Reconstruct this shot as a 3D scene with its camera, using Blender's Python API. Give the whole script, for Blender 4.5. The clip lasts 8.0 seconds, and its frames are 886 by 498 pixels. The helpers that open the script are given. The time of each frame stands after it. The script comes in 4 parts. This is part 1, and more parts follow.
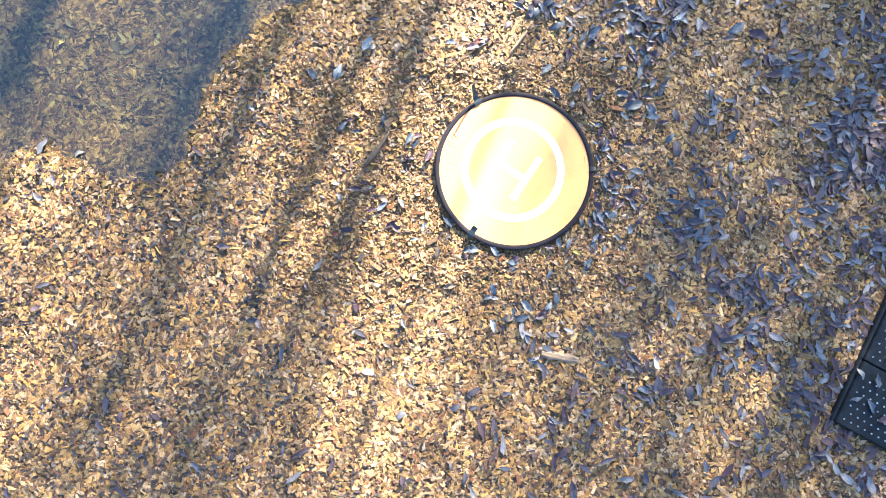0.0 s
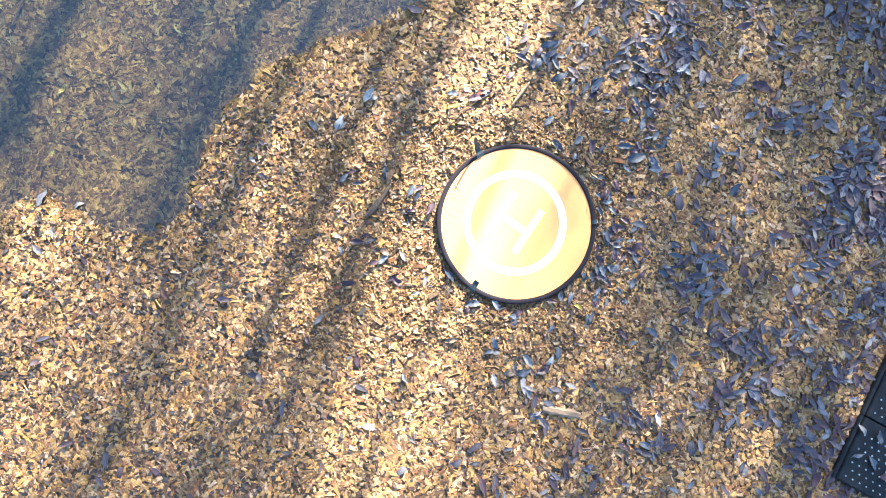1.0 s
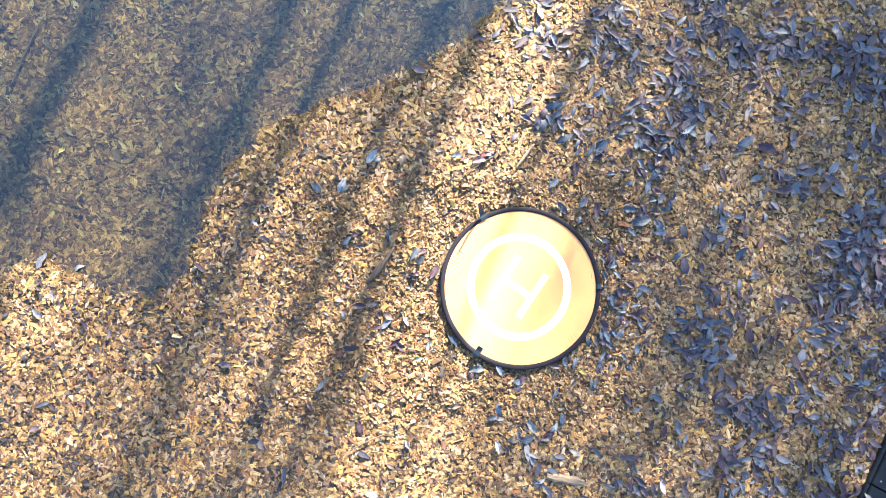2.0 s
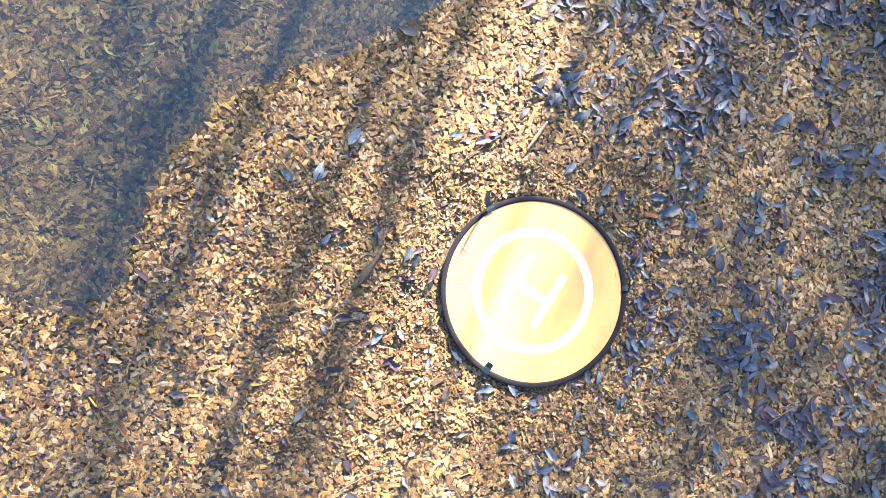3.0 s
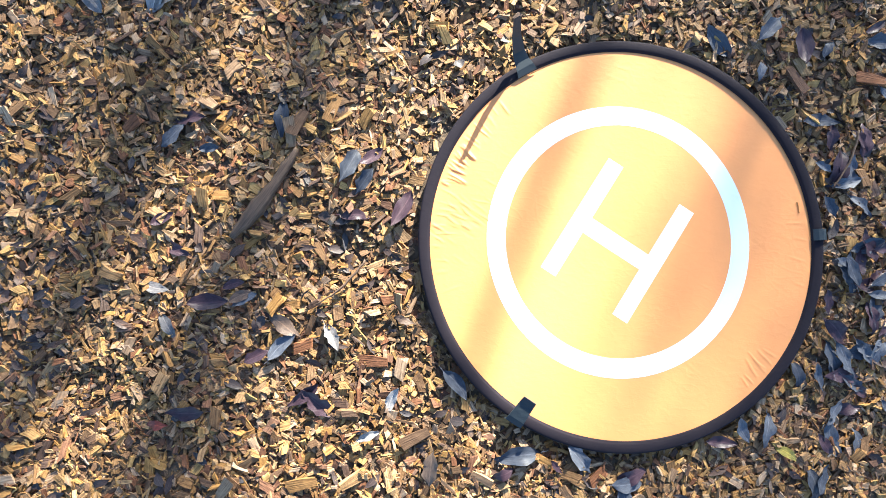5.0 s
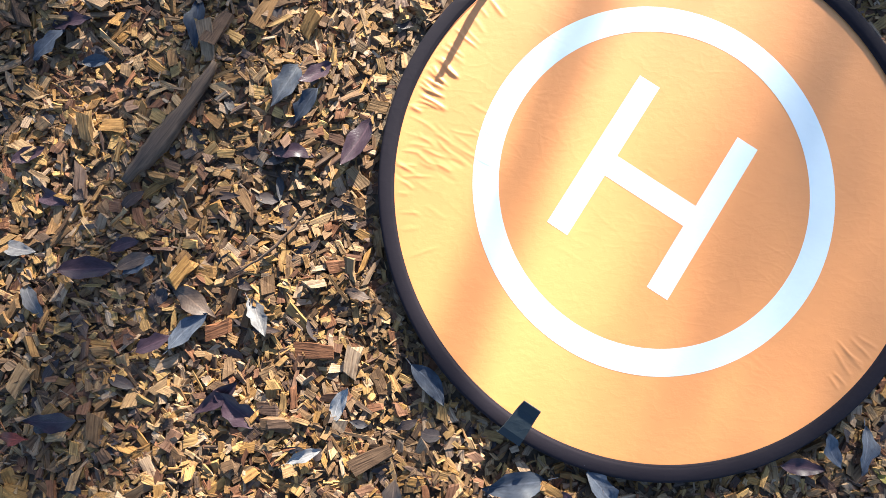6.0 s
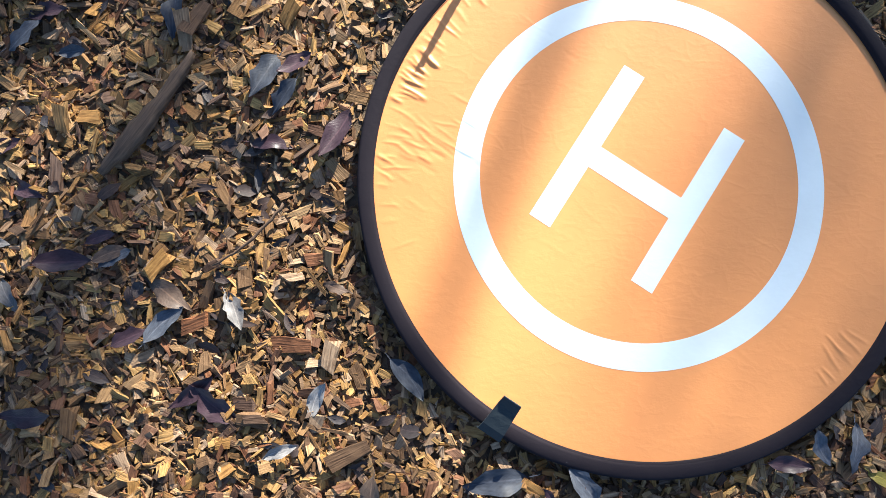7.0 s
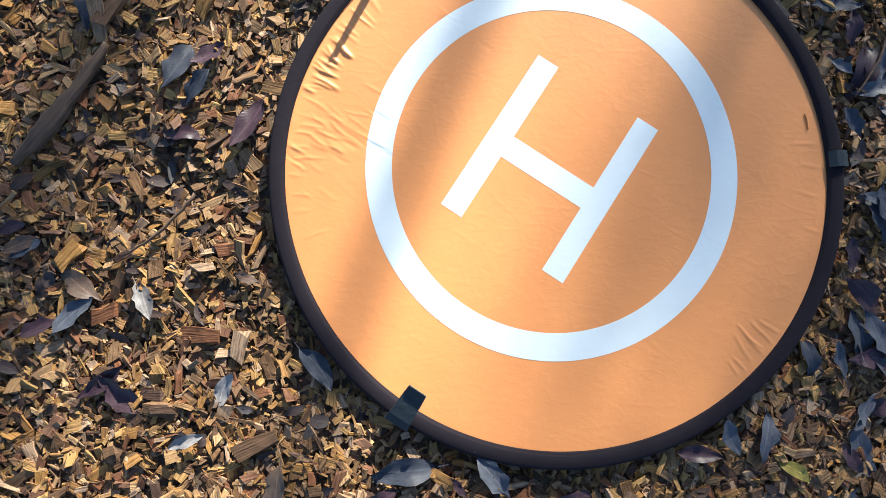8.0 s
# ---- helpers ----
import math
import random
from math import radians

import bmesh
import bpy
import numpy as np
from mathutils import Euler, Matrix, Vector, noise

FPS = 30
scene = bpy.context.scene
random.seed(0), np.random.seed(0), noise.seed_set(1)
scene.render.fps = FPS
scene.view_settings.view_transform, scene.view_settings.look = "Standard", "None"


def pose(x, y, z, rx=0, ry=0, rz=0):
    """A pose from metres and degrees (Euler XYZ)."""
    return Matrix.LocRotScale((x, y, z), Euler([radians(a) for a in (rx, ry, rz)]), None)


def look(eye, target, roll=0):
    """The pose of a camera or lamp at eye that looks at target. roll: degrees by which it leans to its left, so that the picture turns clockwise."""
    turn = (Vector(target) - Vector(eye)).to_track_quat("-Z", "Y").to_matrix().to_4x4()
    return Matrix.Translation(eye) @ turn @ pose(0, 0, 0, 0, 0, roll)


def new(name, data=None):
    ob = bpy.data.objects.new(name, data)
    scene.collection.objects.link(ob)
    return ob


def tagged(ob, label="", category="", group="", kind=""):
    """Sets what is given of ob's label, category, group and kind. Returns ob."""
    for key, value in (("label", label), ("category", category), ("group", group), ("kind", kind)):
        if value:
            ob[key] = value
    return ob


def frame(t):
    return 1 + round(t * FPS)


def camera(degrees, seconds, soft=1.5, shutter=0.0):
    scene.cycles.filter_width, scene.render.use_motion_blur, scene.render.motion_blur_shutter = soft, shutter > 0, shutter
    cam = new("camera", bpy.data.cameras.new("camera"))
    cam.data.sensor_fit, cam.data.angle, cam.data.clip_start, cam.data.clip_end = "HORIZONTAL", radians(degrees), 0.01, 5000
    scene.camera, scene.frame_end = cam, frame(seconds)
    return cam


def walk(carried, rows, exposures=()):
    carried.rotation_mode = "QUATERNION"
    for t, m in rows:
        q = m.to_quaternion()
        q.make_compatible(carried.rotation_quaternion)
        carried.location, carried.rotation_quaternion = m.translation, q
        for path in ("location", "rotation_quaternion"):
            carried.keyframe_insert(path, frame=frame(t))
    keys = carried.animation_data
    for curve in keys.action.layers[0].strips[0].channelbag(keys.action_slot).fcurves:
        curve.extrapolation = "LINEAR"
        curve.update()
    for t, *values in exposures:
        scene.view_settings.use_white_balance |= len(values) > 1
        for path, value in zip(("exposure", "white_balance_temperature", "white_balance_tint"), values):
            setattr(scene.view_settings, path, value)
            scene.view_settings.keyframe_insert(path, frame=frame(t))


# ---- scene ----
cam = camera(73.0, 8.0, soft=0.7, shutter=0.1)

# the drone's way: a slow drift, a descent over the pad, a slide to its side
PATH = [
    (0, pose(-0.3589, -0.6483, 2.7873, 5.638, -0.425, -0.141)),
    (0.5, pose(-0.3678, -0.5428, 2.7976, 5.645, -0.454, -0.076)),
    (1, pose(-0.3714, -0.3885, 2.8022, 5.434, -0.550, 0.007)),
    (1.5, pose(-0.3843, -0.2245, 2.8086, 5.381, -0.693, 0.072)),
    (2, pose(-0.3926, -0.0818, 2.8081, 5.308, -0.648, 0.153)),
    (2.2, pose(-0.3968, -0.0552, 2.7788, 5.265, -0.691, 0.178)),
    (3.3, pose(-0.6141, 0.0221, 2.1332, 3.682, -6.203, -1.482)),
    (3.5, pose(-0.5877, 0.0057, 1.9928, 3.740, -5.744, -1.559)),
    (4, pose(-0.5036, -0.0289, 1.6207, 3.835, -4.202, -1.607)),
    (4.2, pose(-0.4751, -0.0381, 1.4902, 3.853, -3.771, -1.610)),
    (5.3, pose(-0.3445, -0.1101, 0.9858, 4.837, -1.681, -1.502)),
    (5.5, pose(-0.3308, -0.1249, 0.9216, 5.154, -1.480, -1.402)),
    (6, pose(-0.3098, -0.1531, 0.7927, 5.741, -1.232, -1.417)),
    (6.5, pose(-0.3028, -0.1654, 0.7756, 6.148, -1.059, -1.462)),
    (7, pose(-0.2787, -0.1643, 0.7782, 5.918, -0.833, -1.395)),
    (7.5, pose(-0.2305, -0.1662, 0.7775, 5.564, -0.998, -1.415)),
    (8, pose(-0.1630, -0.1812, 0.7775, 6.003, -0.710, -1.469)),
]
EXPOSURES = [(0, 3.82, 5400, 5), (2.2, 3.76, 5400, 5), (3.3, 3.70, 5400, 6), (4.2, 3.42, 5400, 7), (5.3, 2.74, 5400, 8), (6, 2.36, 5400, 9), (7, 2.10, 5400, 9), (8, 1.86, 5400, 9)]
walk(cam, PATH, EXPOSURES)

# ---- light: a low winter sun and a clear sky ----
SUN_ELEV, SUN_AZ = 22.0, 23.0          # azimuth from +y towards +x, degrees
SE, SA = radians(SUN_ELEV), radians(SUN_AZ)
to_sun = Vector((math.sin(SA) * math.cos(SE), math.cos(SA) * math.cos(SE), math.sin(SE)))
world = bpy.data.worlds.new("sky")
scene.world = world
world.use_nodes = True
wn = world.node_tree
wn.nodes.clear()
sky = wn.nodes.new("ShaderNodeTexSky")
sky.sky_type = "NISHITA"
sky.sun_disc = False
sky.sun_elevation = SE
sky.sun_rotation = SA
bg = wn.nodes.new("ShaderNodeBackground")
bg.inputs["Strength"].default_value = 0.046
wo = wn.nodes.new("ShaderNodeOutputWorld")
wn.links.new(sky.outputs[0], bg.inputs[0])
wn.links.new(bg.outputs[0], wo.inputs[0])
sun_data = bpy.data.lights.new("sun", "SUN")
sun_data.energy = 4.6
sun_data.angle = radians(0.53)
sun_data.color = (1.0, 0.85, 0.62)
sun = new("sun", sun_data)
sun.matrix_world = look(to_sun * 30, (0, 0, 0))


# ---- material helpers ----
def mat(name):
    m = bpy.data.materials.new(name)
    m.use_nodes = True
    nt = m.node_tree
    return m, nt, nt.nodes["Principled BSDF"]


def node(nt, kind, **values):
    n = nt.nodes.new(kind)
    for key, value in values.items():
        n.inputs[key.replace("_", " ")].default_value = value
    return n


def ramp(nt, fac, stops, constant=False):
    r = nt.nodes.new("ShaderNodeValToRGB")
    el = r.color_ramp.elements
    while len(el) < len(stops):
        el.new(0.5)
    for e, (p, c) in zip(el, stops):
        e.position, e.color = p, (*c, 1)
    if constant:
        r.color_ramp.interpolation = "CONSTANT"
    nt.links.new(fac, r.inputs[0])
    return r.outputs[0]


def mixed(nt, kind, fac, a, b):
    m = nt.nodes.new("ShaderNodeMix")
    m.data_type, m.blend_type = "RGBA", kind
    for value, socket in ((fac, m.inputs[0]), (a, m.inputs[6]), (b, m.inputs[7])):
        if isinstance(value, (int, float)):
            socket.default_value = value
        elif isinstance(value, tuple):
            socket.default_value = (*value, 1)
        else:
            nt.links.new(value, socket)
    return m.outputs[2]


def scaled(nt, source, s):
    m = nt.nodes.new("ShaderNodeMapping")
    m.inputs["Scale"].default_value = s
    nt.links.new(source, m.inputs[0])
    return m.outputs[0]


def bumped(nt, height, bsdf, strength, distance):
    b = node(nt, "ShaderNodeBump", Strength=strength, Distance=distance)
    nt.links.new(height, b.inputs["Height"])
    nt.links.new(b.outputs[0], bsdf.inputs["Normal"])


def noise_of(nt, vector, scale, detail=4.0, rough=0.6):
    n = node(nt, "ShaderNodeTexNoise", Scale=scale, Detail=detail, Roughness=rough)
    nt.links.new(vector, n.inputs["Vector"])
    return n.outputs[0]


def wood_chip_material(name, stops, rough, per_object=False):
    m, nt, b = mat(name)
    if per_object:
        rnd = nt.nodes.new("ShaderNodeObjectInfo").outputs["Random"]
    else:
        rnd = nt.nodes.new("ShaderNodeNewGeometry").outputs["Random Per Island"]
    tc = nt.nodes.new("ShaderNodeTexCoord")
    base = ramp(nt, rnd, stops)
    grain = noise_of(nt, scaled(nt, tc.outputs["UV"], (22, 360, 1)), 1.0, 3.0, 0.65)
    lines = ramp(nt, grain, [(0.32, (0.30, 0.24, 0.20)), (0.46, (0.84, 0.81, 0.77)), (0.64, (1.18, 1.17, 1.14))])
    col = mixed(nt, "MULTIPLY", 0.85, base, lines)
    geo = nt.nodes.new("ShaderNodeNewGeometry")
    stain = noise_of(nt, scaled(nt, geo.outputs["Position"], (1, 1, 1)), 70.0, 3.0)
    col = mixed(nt, "MULTIPLY", 0.45, col, ramp(nt, stain, [(0.35, (0.45, 0.42, 0.42)), (0.55, (1, 1, 1))]))
    patch = noise_of(nt, geo.outputs["Position"], 3.2, 3.0)
    col = mixed(nt, "MULTIPLY", 0.6, col, ramp(nt, patch, [(0.36, (0.6, 0.58, 0.56)), (0.6, (1.06, 1.03, 1.0))]))
    nt.links.new(col, b.inputs["Base Color"])
    b.inputs["Roughness"].default_value = rough
    b.inputs["Specular IOR Level"].default_value = 0.2
    bumped(nt, grain, b, 0.8, 0.0022)
    return m


CHIP_STOPS = [
    (0.0, (0.344, 0.199, 0.079)), (0.09, (0.521, 0.331, 0.120)), (0.18, (0.135, 0.079, 0.043)), (0.27, (0.530, 0.352, 0.178)),
    (0.36, (0.279, 0.158, 0.064)), (0.44, (0.098, 0.064, 0.045)), (0.53, (0.484, 0.264, 0.078)), (0.61, (0.186, 0.110, 0.058)),
    (0.69, (0.521, 0.373, 0.243)), (0.77, (0.242, 0.145, 0.076)), (0.85, (0.079, 0.050, 0.038)), (0.93, (0.251, 0.110, 0.051)), (1.0, (0.195, 0.142, 0.109)),
]
WET_STOPS = [
    (0.0, (0.110, 0.068, 0.028)), (0.17, (0.315, 0.208, 0.080)), (0.34, (0.042, 0.025, 0.013)), (0.5, (0.180, 0.104, 0.054)),
    (0.66, (0.024, 0.016, 0.011)), (0.83, (0.360, 0.256, 0.094)), (1.0, (0.080, 0.044, 0.026)),
]
chip_mat = wood_chip_material("wood_chips", CHIP_STOPS, 0.7)
chip_single_mat = wood_chip_material("wood_chip_single", CHIP_STOPS, 0.7, per_object=True)
wet_chip_mat = wood_chip_material("sunken_wood_chips", WET_STOPS, 0.9)

# soil under the chips
soil_mat, nt, b = mat("damp_soil")
tc = nt.nodes.new("ShaderNodeTexCoord")
n1 = noise_of(nt, tc.outputs["Object"], 55.0, 6.0)
n2 = noise_of(nt, tc.outputs["Object"], 4.0, 3.0)
col = ramp(nt, n1, [(0.3, (0.055, 0.038, 0.025)), (0.55, (0.125, 0.085, 0.050)), (0.75, (0.21, 0.15, 0.085))])
col = mixed(nt, "MULTIPLY", 0.5, col, ramp(nt, n2, [(0.35, (0.6, 0.6, 0.6)), (0.65, (1, 1, 1))]))
nt.links.new(col, b.inputs["Base Color"])
b.inputs["Roughness"].default_value = 0.9
bumped(nt, n1, b, 0.8, 0.01)

# a bed of chips seen from afar, its small shadows put into the colour
mulch_mat, nt, b = mat("mulch")
tc = nt.nodes.new("ShaderNodeTexCoord")
warp = mixed(nt, "ADD", 0.02, tc.outputs["Object"], noise_of(nt, tc.outputs["Object"], 30.0, 2.0))
cell = node(nt, "ShaderNodeTexVoronoi", Scale=62.0)
nt.links.new(scaled(nt, warp, (1.0, 0.7, 1.0)), cell.inputs["Vector"])
sep = nt.nodes.new("ShaderNodeSeparateColor")
nt.links.new(cell.outputs["Color"], sep.inputs[0])
col = ramp(nt, sep.outputs[0], CHIP_STOPS)
patchy = noise_of(nt, tc.outputs["Object"], 1.6, 4.0)
col = mixed(nt, "MULTIPLY", 0.6, col, ramp(nt, patchy, [(0.35, (0.55, 0.52, 0.5)), (0.62, (1, 1, 1))]))
# soil and shade between the chips, painted dark
gaps = ramp(nt, cell.outputs["Distance"], [(0.2, (1, 1, 1)), (0.62, (0.12, 0.1, 0.08))])
col = mixed(nt, "MULTIPLY", 0.9, col, gaps)
# whole bed darkened for the shade chips would cast on one another
col = mixed(nt, "MULTIPLY", 1.0, col, (0.74, 0.62, 0.47))
nt.links.new(col, b.inputs["Base Color"])
b.inputs["Roughness"].default_value = 0.8
bumped(nt, cell.outputs["Distance"], b, 1.0, 0.02)

# water: clear, tinted by what is dissolved in it, with a mirror-like surface
water_mat, nt, b = mat("clear_water")
nt.nodes.remove(b)
clear = nt.nodes.new("ShaderNodeBsdfTransparent")
clear.inputs["Color"].default_value = (0.73, 0.73, 0.67, 1)
gloss = nt.nodes.new("ShaderNodeBsdfGlossy")
gloss.inputs["Roughness"].default_value = 0.02
# blue tint paints more sky colour into the reflection
gloss.inputs["Color"].default_value = (0.72, 0.90, 1.0, 1)
tc = nt.nodes.new("ShaderNodeTexCoord")
ripple = node(nt, "ShaderNodeBump", Strength=0.06, Distance=0.01)
nt.links.new(noise_of(nt, tc.outputs["Object"], 6.0, 2.0), ripple.inputs["Height"])
nt.links.new(ripple.outputs[0], gloss.inputs["Normal"])
surface = nt.nodes.new("ShaderNodeMixShader")
surface.inputs[0].default_value = 0.080
nt.links.new(clear.outputs[0], surface.inputs[1])
nt.links.new(gloss.outputs[0], surface.inputs[2])
nt.links.new(surface.outputs[0], nt.nodes["Material Output"].inputs[0])


def cloth_material(name, color, rough, weave, crease, spec=0.5, sheen=0.0, tint=(1.0, 1.0, 1.0)):
    m, nt, b = mat(name)
    tc = nt.nodes.new("ShaderNodeTexCoord")
    big = noise_of(nt, tc.outputs["Object"], 9.0, 4.0)
    col = mixed(nt, "MULTIPLY", 0.35, color, ramp(nt, big, [(0.3, (0.82, 0.8, 0.78)), (0.65, (1.05, 1.05, 1.05))]))
    nt.links.new(col, b.inputs["Base Color"])
    b.inputs["Roughness"].default_value = rough
    b.inputs["Specular IOR Level"].default_value = spec
    b.inputs["Sheen Weight"].default_value = sheen
    b.inputs["Sheen Tint"].default_value = (*tint, 1)
    fine = noise_of(nt, tc.outputs["Object"], weave, 2.0)
    wrinkle = noise_of(nt, scaled(nt, tc.outputs["Object"], (1.0, 1.6, 1.0)), 26.0, 5.0, 0.55)
    ridge = ramp(nt, wrinkle, [(0.40, (0, 0, 0)), (0.5, (1, 1, 1)), (0.6, (0, 0, 0))])
    both = mixed(nt, "MIX", 0.25, ridge, fine)
    # sharp fold lines where the cloth was packed away
    bent = mixed(nt, "ADD", 0.05, tc.outputs["Object"], noise_of(nt, tc.outputs["Object"], 7.0, 3.0))
    fold = node(nt, "ShaderNodeTexVoronoi", Scale=24.0)
    fold.feature = "DISTANCE_TO_EDGE"
    nt.links.new(scaled(nt, bent, (1.0, 1.7, 1.0)), fold.inputs["Vector"])
    line = ramp(nt, fold.outputs["Distance"], [(0.0, (0.7, 0.7, 0.7)), (0.10, (0, 0, 0))])
    where = ramp(nt, noise_of(nt, tc.outputs["Object"], 5.0, 2.0), [(0.46, (0, 0, 0)), (0.60, (1, 1, 1))])
    both = mixed(nt, "ADD", 0.9, both, mixed(nt, "MULTIPLY", 1.0, line, where))
    bumped(nt, both, b, crease, 0.004)
    return m


orange_mat = cloth_material("orange_nylon", (0.84, 0.335, 0.104), 0.42, 1400.0, 0.048, 0.45, 0.35, (1.0, 0.88, 0.56))
white_mat = cloth_material("white_print", (0.79, 0.86, 0.86), 0.5, 1400.0, 0.025, 0.4)
rim_mat = cloth_material("dark_binding_tape", (0.013, 0.010, 0.015), 0.85, 2200.0, 0.07, 0.2, 0.0)
strap_mat = cloth_material("dark_strap", (0.026, 0.036, 0.044), 0.7, 1800.0, 0.1, 0.3)
thread_mat = cloth_material("orange_thread", (0.50, 0.20, 0.05), 0.7, 800.0, 0.1)


def leaf_material(name, stops, rough, per_object):
    m, nt, b = mat(name)
    if per_object:
        rnd = nt.nodes.new("ShaderNodeObjectInfo").outputs["Random"]
    else:
        rnd = nt.nodes.new("ShaderNodeNewGeometry").outputs["Random Per Island"]
    tc = nt.nodes.new("ShaderNodeTexCoord")
    base = ramp(nt, rnd, stops)
    mott = noise_of(nt, scaled(nt, tc.outputs["UV"], (6, 4, 1)), 1.0, 5.0)
    col = mixed(nt, "MULTIPLY", 0.75, base, ramp(nt, mott, [(0.3, (0.5, 0.45, 0.45)), (0.6, (1.1, 1.1, 1.1))]))
    # side veins: stripes slanting from the midrib
    sep = nt.nodes.new("ShaderNodeSeparateXYZ")
    nt.links.new(tc.outputs["UV"], sep.inputs[0])
    av = nt.nodes.new("ShaderNodeMath")
    av.operation = "ABSOLUTE"
    nt.links.new(sep.outputs[1], av.inputs[0])
    sl = nt.nodes.new("ShaderNodeMath")
    sl.operation = "MULTIPLY_ADD"
    nt.links.new(av.outputs[0], sl.inputs[0])
    sl.inputs[1].default_value = -0.28
    nt.links.new(sep.outputs[0], sl.inputs[2])
    sn = nt.nodes.new("ShaderNodeMath")
    sn.operation = "MULTIPLY"
    nt.links.new(sl.outputs[0], sn.inputs[0])
    sn.inputs[1].default_value = 75.0
    si = nt.nodes.new("ShaderNodeMath")
    si.operation = "SINE"
    nt.links.new(sn.outputs[0], si.inputs[0])
    veins = ramp(nt, si.outputs[0], [(0.70, (1, 1, 1)), (0.97, (0.82, 0.83, 0.85))])
    mid = ramp(nt, av.outputs[0], [(0.03, (1.9, 1.8, 1.7)), (0.09, (1, 1, 1))])
    col = mixed(nt, "MULTIPLY", 0.7, mixed(nt, "MULTIPLY", 0.6, col, veins), mid)
    nt.links.new(col, b.inputs["Base Color"])
    b.inputs["Roughness"].default_value = rough
    b.inputs["Specular IOR Level"].default_value = 0.3
    bumped(nt, veins, b, 0.35, 0.0012)
    return m


# the greys carry a blue cast that stands in for reflected sky
LITTER_STOPS = [
    (0.0, (0.048, 0.033, 0.043)), (0.14, (0.093, 0.097, 0.117)), (0.27, (0.053, 0.026, 0.034)), (0.38, (0.128, 0.130, 0.149)), (0.48, (0.074, 0.043, 0.052)),
    (0.60, (0.036, 0.033, 0.045)), (0.72, (0.109, 0.082, 0.090)), (0.82, (0.093, 0.047, 0.037)), (0.90, (0.204, 0.184, 0.188)), (1.0, (0.114, 0.113, 0.129)),
]
LEAF_MATS = {
    "litter": leaf_material("leaf_litter", LITTER_STOPS, 0.62, False),
    "drift": leaf_material("leaf_drift", [(0, (0.046, 0.025, 0.032)), (0.25, (0.100, 0.064, 0.070)), (0.45, (0.038, 0.035, 0.046)), (0.65, (0.080, 0.042, 0.048)), (0.82, (0.17, 0.155, 0.160)), (1, (0.25, 0.225, 0.22))], 0.62, False),
    # slate: grey leaf with the sky's blue sheen put into its colour
    "slate": leaf_material("leaf_slate", [(0, (0.036, 0.042, 0.058)), (1, (0.100, 0.110, 0.134))], 0.55, True),
    "purple": leaf_material("leaf_purple", [(0, (0.038, 0.022, 0.030)), (1, (0.07, 0.042, 0.052))], 0.4, True),
    "pale": leaf_material("leaf_pale", [(0, (0.12, 0.115, 0.115)), (1, (0.22, 0.205, 0.195))], 0.5, True),
    "bleached": leaf_material("leaf_bleached", [(0, (0.21, 0.205, 0.205)), (1, (0.32, 0.31, 0.30))], 0.55, True),
    "brown": leaf_material("leaf_brown", [(0, (0.11, 0.075, 0.055)), (1, (0.17, 0.12, 0.085))], 0.5, True),
    "red": leaf_material("leaf_red", [(0, (0.17, 0.04, 0.03)), (1, (0.22, 0.06, 0.03))], 0.45, True),
    "yellow": leaf_material("leaf_yellow", [(0, (0.36, 0.29, 0.06)), (1, (0.42, 0.33, 0.09))], 0.45, True),
    "sunken": leaf_material("leaf_sunken", [(0, (0.07, 0.05, 0.03)), (0.3, (0.19, 0.15, 0.06)), (0.55, (0.07, 0.05, 0.04)), (0.8, (0.27, 0.21, 0.09)), (1, (0.32, 0.28, 0.08))], 0.5, False),
    "scrap": leaf_material("leaf_scrap", [(0, (0.034, 0.024, 0.024)), (0.4, (0.060, 0.042, 0.036)), (0.7, (0.045, 0.042, 0.046)), (1, (0.11, 0.062, 0.038))], 0.5, False),
    "green": leaf_material("shrub_leaf", [(0, (0.035, 0.06, 0.02)), (1, (0.06, 0.09, 0.03))], 0.4, False),
}


def bark_material(name, a, c):
    m, nt, b = mat(name)
    tc = nt.nodes.new("ShaderNodeTexCoord")
    n = noise_of(nt, scaled(nt, tc.outputs["Object"], (60, 60, 9)), 1.0, 6.0)
    nt.links.new(ramp(nt, n, [(0.32, a), (0.68, c)]), b.inputs["Base Color"])
    b.inputs["Roughness"].default_value = 0.85
    bumped(nt, n, b, 0.7, 0.006)
    return m


trunk_mat = bark_material("tree_bark", (0.06, 0.045, 0.035), (0.19, 0.15, 0.115))


def strip_material(name, a, c):
    m, nt, b = mat(name)
    tc = nt.nodes.new("ShaderNodeTexCoord")
    n = noise_of(nt, scaled(nt, tc.outputs["Object"], (22, 330, 330)), 1.0, 5.0)
    nt.links.new(ramp(nt, n, [(0.32, a), (0.66, c)]), b.inputs["Base Color"])
    b.inputs["Roughness"].default_value = 0.75
    bumped(nt, n, b, 0.6, 0.0015)
    return m


bark_strip_mat = strip_material("bark_strip", (0.055, 0.033, 0.020), (0.155, 0.096, 0.058))
shard_mat = strip_material("split_wood", (0.15, 0.095, 0.058), (0.27, 0.180, 0.108))

rubber_mat, nt, b = mat("black_rubber")
tc = nt.nodes.new("ShaderNodeTexCoord")
n1 = noise_of(nt, tc.outputs["Object"], 30.0, 5.0)
nt.links.new(ramp(nt, n1, [(0.35, (0.004, 0.005, 0.007)), (0.7, (0.010, 0.012, 0.016))]), b.inputs["Base Color"])
b.inputs["Roughness"].default_value = 0.65
b.inputs["Specular IOR Level"].default_value = 0.25
bumped(nt, noise_of(nt, tc.outputs["Object"], 220.0, 2.0), b, 0.3, 0.002)
